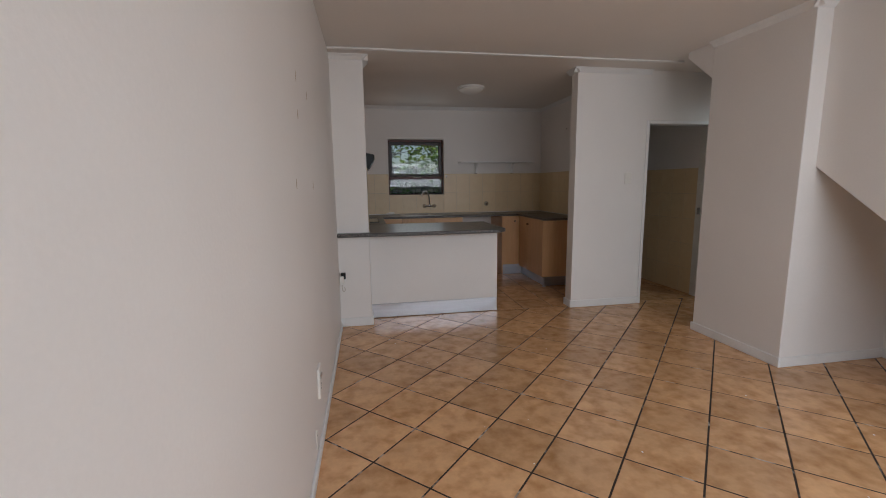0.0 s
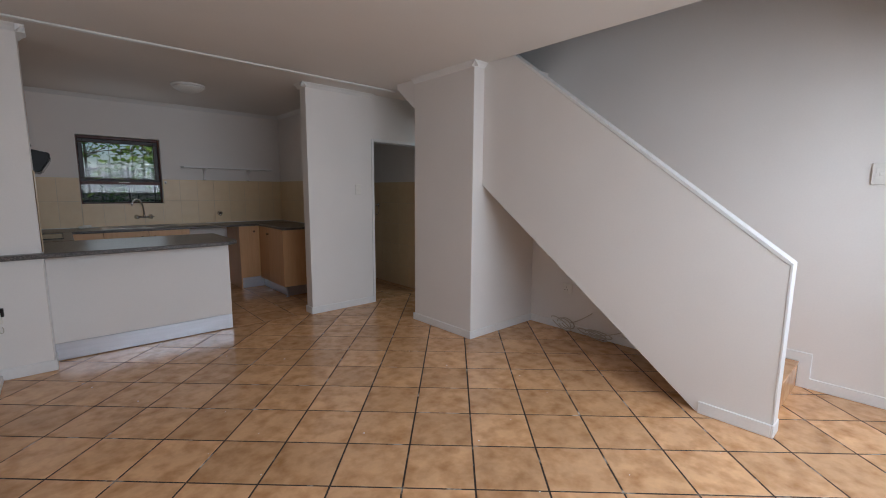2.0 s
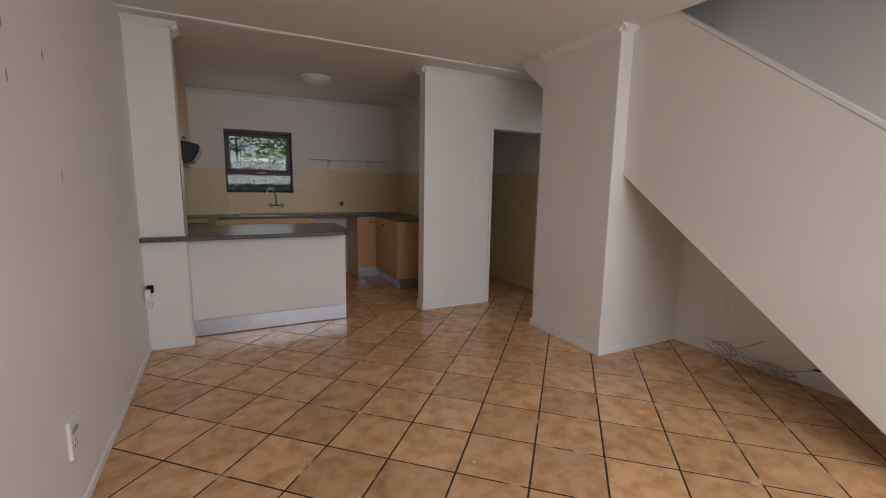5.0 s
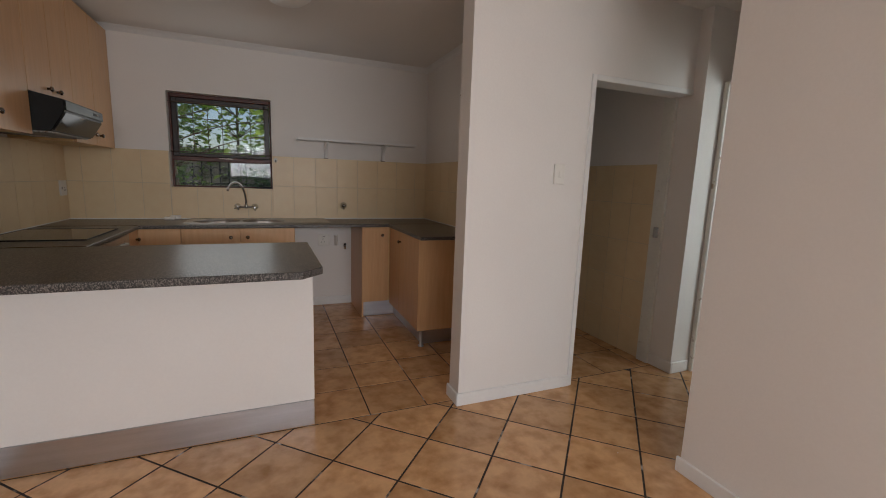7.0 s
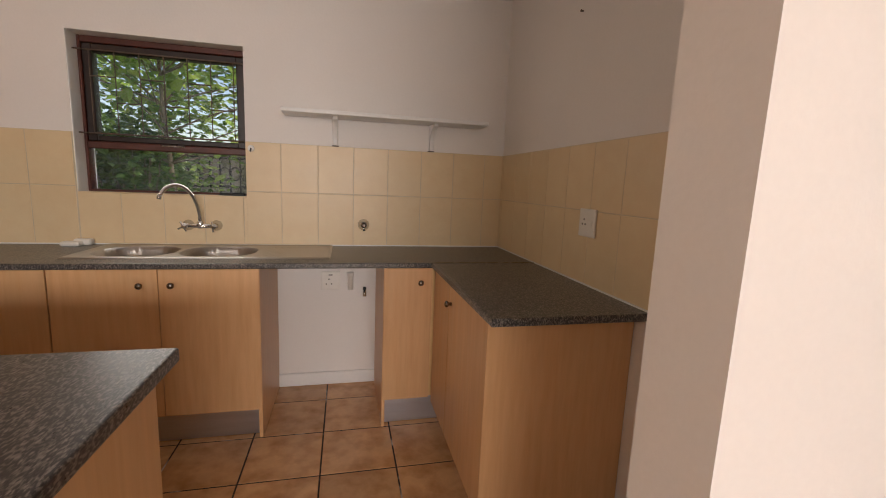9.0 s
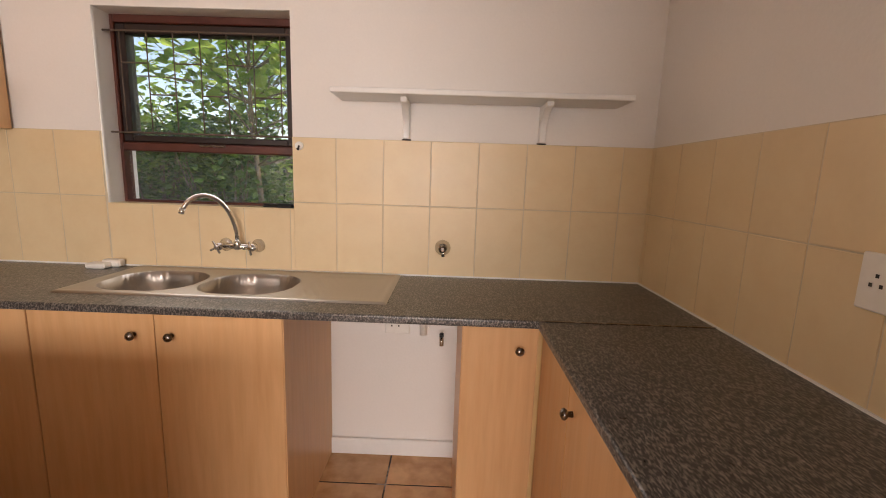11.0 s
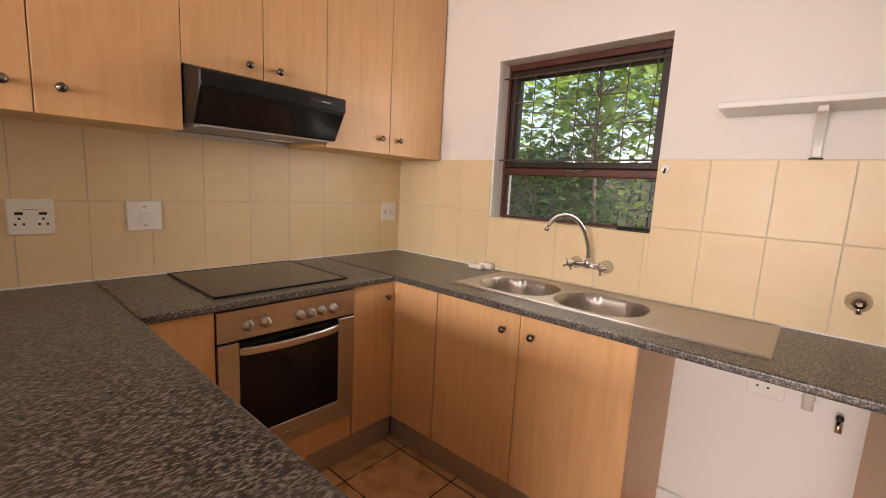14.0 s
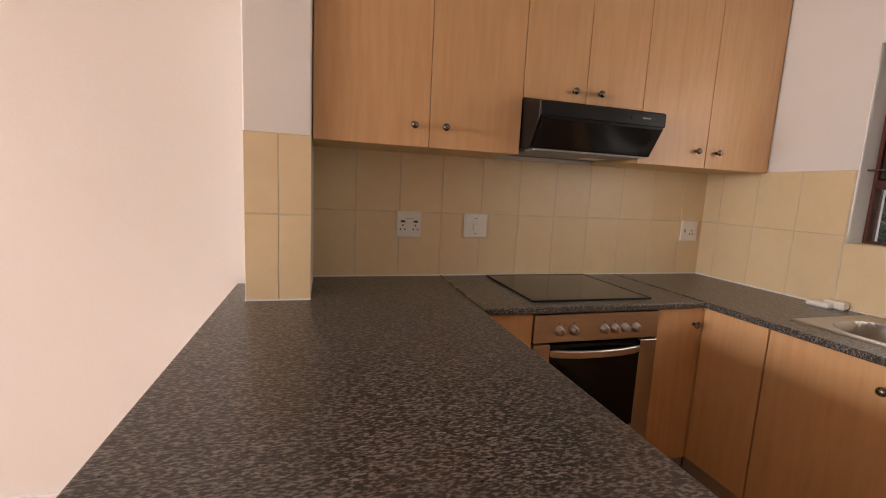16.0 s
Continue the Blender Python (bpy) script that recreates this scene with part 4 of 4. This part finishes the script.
cb = thing("loose_cable", (4.0, 2.2, 0), "tangled ivory cable on the floor and against the skirting", "cable")
rnd = random.Random(4)
loops = []
for cy, cz, r1, r2, n in ((2.42, 0.085, 0.10, 0.065, 3), (2.08, 0.055, 0.14, 0.04, 3)):
    for k in range(n):
        ph, g1, g2 = rnd.random() * 0.8, r1 * rnd.uniform(0.7, 1.1), r2 * rnd.uniform(0.7, 1.1)
        loops.append([(4.145 - 0.03 * k - 0.02 * math.sin(a + ph), cy + 0.02 * k + g1 * math.cos(a), max(0.008, cz + g2 * math.sin(a + ph))) for a in (2 * math.pi * i / 28 for i in range(27))])
for pl in loops:
    part("loop", tube(bmesh.new(), pl, 0.005, 6), CABLE, cb)
part("lead", tube(bmesh.new(), bez((4.16, 2.40, 0.09), (4.15, 2.32, 0.12), (4.165, 2.25, 0.17), (4.183, 2.18, 0.23)), 0.004, 8), CABLE, cb)
part("lead", tube(bmesh.new(), bez((4.15, 2.30, 0.05), (4.1, 2.2, 0.02), (4.1, 2.0, 0.05), (4.14, 1.84, 0.14)), 0.004, 8), CABLE, cb)
part("plug_end", tube(bmesh.new(), [(4.14, 1.85, 0.14), (4.145, 1.80, 0.147)], 0.007, 8), DARK_SLOT, cb)

# brown marks on the living room wall
rnd = random.Random(9)
for y, z, h in ((2.456, 1.851, 0.05), (2.80, 1.831, 0.045), (2.45, 1.682, 0.045), (2.298, 1.378, 0.05), (2.867, 1.371, 0.05), (0.95, 1.65, 0.03)):
    bm = bmesh.new()
    pts = [(y + (0.006 + 0.004 * rnd.random()) * math.cos(a), z + h * 0.5 * (0.7 + 0.5 * rnd.random()) * math.sin(a)) for a in (2 * math.pi * i / 14 for i in range(14))]
    prism(bm, pts, "x", 0.0, 0.0006)
    ob = mesh_ob("stain", bm, STAIN)
    ob.parent = wall_west

nail = tagged(mesh_ob("nail", lathe(bmesh.new(), (XR, 6.14, 2.116), (-1, 0, 0), [(0, 0.004), (0.012, 0.004), (0.0125, 0.006), (0.014, 0.005)], 10), NICKEL), "small dark nail in the kitchen wall", "nail")
rnd = random.Random(17)
bm = bmesh.new()
for _ in range(34):
    x, y, q = rnd.uniform(0.2, 3.1), rnd.uniform(0.6, 4.3), rnd.uniform(0.002, 0.006)
    prism(bm, [(x + q * math.cos(a) * rnd.uniform(0.6, 1.2), y + q * math.sin(a) * rnd.uniform(0.6, 1.2)) for a in (2 * math.pi * k / 6 for k in range(6))], "z", 0.0002, 0.0014)
tagged(mesh_ob("paint_flecks", bm, TRIM), "tiny white paint flecks scattered on the floor tiles", "debris", "", "stuff")

# towel ring in the bathroom
tr = thing("towel_ring", (BATH_X, 5.82, 1.15), "chrome towel ring on the bathroom tiles", "towel ring")
part("mount", lathe(bmesh.new(), (BATH_X - 0.006, 5.82, 1.18), (-1, 0, 0), [(0, 0.03), (0.01, 0.028), (0.03, 0.014), (0.05, 0.014)], 16), CHROME, tr)
part("ring", tube(bmesh.new(), [(BATH_X - 0.05, 5.82 + 0.075 * math.sin(a), 1.105 + 0.075 * math.cos(a)) for a in (2 * math.pi * i / 28 for i in range(29))], 0.006, 8), CHROME, tr)

# ---- garden beyond the window ----
rnd = random.Random(11)


def leaf(vs, fs, p, size, rnd, droop=0.5):
    d = Vector((rnd.uniform(-1, 1), rnd.uniform(-1, 1), rnd.uniform(-1.0, 0.45) * droop)).normalized()
    s = d.cross(Vector((rnd.uniform(-0.5, 0.5), rnd.uniform(-0.5, 0.5), 1))).normalized()
    n = s.cross(d)
    k = len(vs)
    for u, w, h in ((0, 0, 0), (0.3, 0.42, 0.07), (0.68, 0.34, 0.05), (1, 0, -0.12), (0.68, -0.34, 0.05), (0.3, -0.42, 0.07), (0.5, 0, -0.03)):
        vs.append(p + d * (u * size) + s * (w * size) + n * (h * size))
    fs += [(k, k + 1, k + 6), (k + 1, k + 2, k + 6), (k + 2, k + 3, k + 6), (k + 3, k + 4, k + 6), (k + 4, k + 5, k + 6), (k + 5, k, k + 6)]


def foliage(name, mat, parent, clumps, per, size, spread, rnd, droop=0.5):
    vs, fs = [], []
    for c in clumps:
        for _ in range(per):
            p = Vector(c) + Vector((rnd.gauss(0, spread), rnd.gauss(0, spread), rnd.gauss(0, spread * 0.8)))
            if p.y < 7.5:
                p.y = 7.5 + rnd.random() * 0.3
            leaf(vs, fs, p, size * rnd.uniform(0.55, 1.25), rnd, droop)
    me = bpy.data.meshes.new(name)
    me.from_pydata(vs, [], fs)
    me.materials.append(mat)
    ob = new(name, me)
    ob.parent, ob.matrix_parent_inverse = parent, Matrix.Translation(-Vector(parent.location))
    return ob


def tree(at, height, lean, seed, crown, mat, per, size, spread, label, lo=2):
    r = random.Random(seed)
    t = thing("garden_tree", at, label, "tree")
    a = Vector(at)
    top = a + Vector((lean[0], lean[1], height))
    trunk = bez(a, a + Vector((0.1, 0, height * 0.35)), top - Vector((0.15, 0, height * 0.3)), top, 10)
    bm = tube(bmesh.new(), trunk, 0.034, 10, 0.014)
    clumps = []
    for i in range(crown):
        s = trunk[r.randint(lo, 10)]
        e = s + Vector((r.uniform(-1.5, 1.5), r.uniform(-0.9, 0.7), r.uniform(-0.2 if lo < 4 else 0.05, 1.1)))
        e.y = max(e.y, 7.75)
        mid = (s + e) / 2 + Vector((0, 0, r.uniform(0, 0.25)))
        tube(bm, bez(s, s + (mid - s) * 0.6, mid, e, 6), 0.011, 6, 0.004)
        clumps += [e, mid + Vector((r.uniform(-0.2, 0.2), r.uniform(-0.2, 0.2), 0.1))]
    part("trunk", bm, BARK, t)
    foliage("crown", mat, t, clumps, per, size, spread, r)
    return t


tree((0.35, 9.3, -0.13), 3.0, (-0.1, 0.1), 3, 34, LEAF, 26, 0.125, 0.26, "young garden tree with broad bright green leaves", lo=5)
tree((1.9, 9.9, -0.13), 3.4, (0.2, 0.1), 5, 36, LEAF, 26, 0.115, 0.28, "leafy garden tree with bare twigs showing", lo=5)
tree((-1.3, 10.4, -0.13), 1.7, (0.2, 0.0), 8, 26, LEAF, 30, 0.085, 0.26, "lower garden tree with pale green leaves")
tree((3.2, 11.5, -0.13), 3.6, (0.0, 0.0), 21, 30, SHRUB_LEAF, 24, 0.10, 0.3, "dark leafy tree at the back of the garden")
tree((0.9, 12.2, -0.13), 4.2, (0.1, 0.0), 41, 44, LEAF, 26, 0.12, 0.32, "tall green leafy tree behind the shrubs", lo=5)
tree((2.6, 12.4, -0.13), 4.4, (-0.2, 0.0), 43, 46, SHRUB_LEAF, 30, 0.12, 0.32, "tall dark leafy tree with thick crown", lo=5)
tree((4.6, 12.3, -0.13), 4.0, (0.0, 0.0), 47, 40, LEAF, 28, 0.12, 0.32, "tall green tree by the garden wall")
tree((-1.0, 12.3, -0.13), 3.0, (0.2, 0.0), 51, 40, LEAF, 30, 0.11, 0.30, "broad green tree behind the shrubs")
tree((-2.9, 12.2, -0.13), 1.7, (0.1, 0.0), 53, 36, LEAF, 28, 0.11, 0.30, "low spreading green tree by the garden wall")
for i, (x, y) in enumerate(((-3.5, 10.4), (-2.7, 10.2), (-1.9, 10.5), (-1.2, 10.1), (-0.55, 10.4), (-0.1, 9.5), (3.4, 10.2), (4.5, 10.2))):
    sb = thing("garden_shrub", (x, y, -0.13), "dense dark green garden shrub", "shrub", "shrubs along the garden")
    r = random.Random(30 + i)
    bm = bmesh.new()
    cl = []
    for k in range(24):
        e = Vector((x + r.uniform(-0.5, 0.45), y + r.uniform(-0.4, 0.5), r.uniform(0.5, 1.85)))
        tube(bm, bez((x, y, -0.13), (x, y, 0.5), e - Vector((0, 0, 0.4)), e, 6), 0.014, 6, 0.005)
        cl.append(e)
    part("stems", bm, BARK, sb)
    foliage("leaves", SHRUB_LEAF, sb, cl, 85, 0.085, 0.2, r)
sb = thing("garden_shrub", (1.3, 12.2, -0.13), "dark bushy shrub in front of the garden fence", "shrub")
r = random.Random(77)
bm, cl = bmesh.new(), []
for k in range(12):
    e = Vector((1.3 + r.uniform(-0.2, 0.2), 12.2 + r.uniform(-0.2, 0.2), r.uniform(0.2, 1.35)))
    tube(bm, bez((1.3, 12.2, -0.13), (1.3, 12.2, 0.3), e - Vector((0, 0, 0.3)), e, 6), 0.012, 6, 0.004)
    cl.append(e)
part("stems", bm, BARK, sb)
foliage("leaves", SHRUB_LEAF, sb, cl, 60, 0.075, 0.13, r)

# iron fence in front of the garden wall
fence = thing("garden_fence", (1.2, 12.95, -0.13), "black wrought iron fence with looped bars by the garden wall", "fence")
for z in (0.15, 1.10, 1.62):
    part("rail", B(-1.6, 4.2, 12.93, 12.97, z, z + 0.045), GATE, fence)
for i in range(34):
    x = -1.55 + i * 0.172
    part("bar", B(x - 0.013, x + 0.013, 12.936, 12.964, -0.13, 1.92), GATE, fence)
    for z in (0.72, 1.36):
        part("loop", tube(bmesh.new(), [(x + 0.086 + 0.08 * math.cos(a), 12.95, z + 0.12 * math.sin(a)) for a in (2 * math.pi * k / 10 for k in range(11))], 0.011, 5), GATE, fence)
gw = solid("garden_wall", B(-9, 9, 13.6, 13.8, -0.13, 1.9), GARDEN_WALL, "weathered plaster garden wall behind the shrubs", "wall")
# unseen wall added south of the door opening, a pale backdrop that bounces light
solid("unseen_front_wall", B(-9, 12, -6.4, -6.2, -0.13, 1.9), PLASTER, "unseen pale plastered wall added beyond the door opening", "wall")

# ---- tiles, last ----


def clip_poly(pts, x0, x1, y0, y1):
    for ax, lim, sg in ((0, x0, 1), (0, x1, -1), (1, y0, 1), (1, y1, -1)):
        out = []
        for i, p in enumerate(pts):
            q = pts[(i + 1) % len(pts)]
            a, b = (p[ax] - lim) * sg, (q[ax] - lim) * sg
            if a >= 0:
                out.append(p)
            if (a >= 0) != (b >= 0):
                t = a / (a - b)
                out.append((p[0] + (q[0] - p[0]) * t, p[1] + (q[1] - p[1]) * t))
        pts = out
        if len(pts) < 3:
            return []
    clean = [p for i, p in enumerate(pts) if math.dist(p, pts[i - 1]) > 0.004]
    return clean if len(clean) > 2 else []


def tile_mesh(pts, thick, ch, mat):
    """A tile with a chamfered rim, its top at height thick."""
    cx, cy = sum(p[0] for p in pts) / len(pts), sum(p[1] for p in pts) / len(pts)
    k = len(pts)

    def inset(p):
        d = math.dist(p, (cx, cy))
        return (p[0] + (cx - p[0]) * ch / d, p[1] + (cy - p[1]) * ch / d)
    ins = [inset(p) for p in pts]
    vs = [(*p, 0) for p in pts] + [(*p, thick * 0.7) for p in pts] + [(*p, thick) for p in ins]
    fs = [(i, (i + 1) % k, k + (i + 1) % k, k + i) for i in range(k)] + [(k + i, k + (i + 1) % k, 2 * k + (i + 1) % k, 2 * k + i) for i in range(k)] + [tuple(range(2 * k, 3 * k))]
    me = bpy.data.meshes.new("tile")
    me.from_pydata(vs, [], fs)
    me.materials.append(mat)
    return me


def put_tile(me, parent, m):
    ob = new("tile", me)
    ob.parent = parent
    ob.matrix_basis = m


def shoelace(p):
    return abs(sum(a[0] * b[1] - b[0] * a[1] for a, b in zip(p, p[1:] + p[:1]))) / 2


GAP, PITCH, LAY = 0.0095, 0.348, radians(46.6)
lc, ls = math.cos(LAY), math.sin(LAY)
hs = (PITCH - GAP) / 2
corners = [(hs * (a * lc - b * ls), hs * (a * ls + b * lc)) for a, b in ((-1, -1), (1, -1), (1, 1), (-1, 1))]
whole = tile_mesh(corners, 0.0045, 0.003, FLOOR_TILE)
jit = random.Random(2)
YK = 4.722
for i in range(-16, 17):
    for j in range(-16, 17):
        u, v = (i + 0.5) * PITCH, (j + 0.5) * PITCH
        x, y = 2.2526 + u * lc - v * ls, 1.9423 + u * ls + v * lc
        if x > 3.55 and 3.2 < y < 3.45:
            continue
        pts = [(x + a, y + b) for a, b in corners]
        q = clip_poly(pts, 0.0, XH, -0.30, YK)
        if not q or shoelace(q) < 0.0008:
            continue
        m = Matrix.Translation((x, y, -0.0045 + jit.uniform(-0.0003, 0.0004)))
        if shoelace(q) > shoelace(pts) - 1e-6:
            put_tile(whole, floor, m)
        else:
            put_tile(tile_mesh([(a - x, b - y) for a, b in q], 0.0045, 0.003, FLOOR_TILE), floor, m)
PK = 0.348
sq = (PK - 0.0075) / 2
square = tile_mesh([(-sq, -sq), (sq, -sq), (sq, sq), (-sq, sq)], 0.0045, 0.003, FLOOR_TILE)
for i in range(-7, 8):
    for j in range(0, 8):
        x, y = 1.952 + (i + 0.5) * PK, YK + GAP / 2 + (j + 0.5) * PK
        q = clip_poly([(x - sq, y - sq), (x + sq, y - sq), (x + sq, y + sq), (x - sq, y + sq)], XL, BATH_X, YK, YB)
        if q:
            put_tile(tile_mesh([(a - x, b - y) for a, b in q], 0.0045, 0.003, FLOOR_TILE) if shoelace(q) < 4 * sq * sq - 1e-6 else square, floor, Matrix.Translation((x, y, -0.0045 + jit.uniform(-0.0003, 0.0004))))


def wall_tiles(parent, m, u0, u1, joint, pitch, rows, hole=None):
    """Tiles on a wall; m takes (u, v, out) to the world."""
    cache = {}
    bm = bmesh.new()
    k0 = math.floor((u0 - joint) / pitch)
    g2 = 0.0016
    for v0, v1 in rows:
        k = k0
        while joint + k * pitch < u1:
            a, b = max(joint + k * pitch + g2, u0), min(joint + (k + 1) * pitch - g2, u1)
            k += 1
            pieces = [(a, b, v0 + g2, v1 - g2)]
            if hole:
                h0, h1, hz0, hz1 = hole
                nxt = []
                for a, b, c, d in pieces:
                    if b <= h0 or a >= h1 or d <= hz0 or c >= hz1:
                        nxt.append((a, b, c, d))
                        continue
                    if a < h0:
                        nxt.append((a, h0, c, d))
                    if b > h1:
                        nxt.append((h1, b, c, d))
                    if c < hz0:
                        nxt.append((max(a, h0), min(b, h1), c, hz0))
                pieces = nxt
            for a, b, c, d in pieces:
                if b - a < 0.008 or d - c < 0.008:
                    continue
                w, h = (b - a) / 2, (d - c) / 2
                key = (round(w, 4), round(h, 4))
                if key not in cache:
                    cache[key] = tile_mesh([(-w, -h), (w, -h), (w, h), (-w, h)], 0.006, 0.0025, SPLASH)
                put_tile(cache[key], parent, m @ Matrix.Translation(((a + b) / 2, (c + d) / 2, 0)))


def grout(name, bm, parent):
    ob = mesh_ob(name, bm, SPLASH_GROUT)
    ob.parent = parent


ROWS2 = ((CT, 1.2415), (1.2415, 1.530))
face_n = Matrix(((1, 0, 0, 0), (0, 0, -1, YB), (0, 1, 0, 0), (0, 0, 0, 1)))
wall_tiles(wall_north, face_n, XL, XR, 1.685 - 0.2118 * 5, 0.2118, ROWS2, (WX0, WX1, WZ0, WZ1))
bm = bmesh.new()
for q in ((XL, WX0, CT, 1.530), (WX1, XR, CT, 1.530), (WX0, WX1, CT, WZ0)):
    box(bm, q[0], q[1], YB - 0.0045, YB, q[2], q[3])
grout("grout", bm, wall_north)
face_w = Matrix(((0, 0, 1, XL), (1, 0, 0, 0), (0, 1, 0, 0), (0, 0, 0, 1)))
wall_tiles(wall_kitchen_west, face_w, 4.742, YB, 5.371, 0.2125, ROWS2)
grout("grout", B(XL, XL + 0.0045, 4.742, YB, CT, 1.530), wall_kitchen_west)
face_e = Matrix(((0, 0, -1, XR), (-1, 0, 0, 0), (0, 1, 0, 0), (0, 0, 0, 1)))
wall_tiles(wall_kitchen_east, face_e, -YB, -(YP + 0.135), -6.36, 0.2125, ROWS2)
grout("grout", B(XR - 0.0045, XR, YP + 0.135, YB, CT, 1.530), wall_kitchen_east)
face_p = Matrix(((0, 0, 1, 0.298), (1, 0, 0, 0), (0, 1, 0, 0), (0, 0, 0, 1)))
wall_tiles(wall_pier, face_p, 4.527, 4.754, 4.642, 0.2118, ROWS2)
grout("grout", B(0.298, 0.3025, 4.527, 4.754, CT, 1.530), wall_pier)
face_b = Matrix(((0, 0, -1, BATH_X), (-1, 0, 0, 0), (0, 1, 0, 0), (0, 0, 0, 1)))
wall_tiles(wall_hall_east, face_b, -YB, -4.862, -5.30, 0.214, tuple((0.305 * k, 0.305 * (k + 1)) for k in range(5)))
grout("grout", B(BATH_X - 0.0045, BATH_X, 4.862, YB, 0.0, 1.525), wall_hall_east)
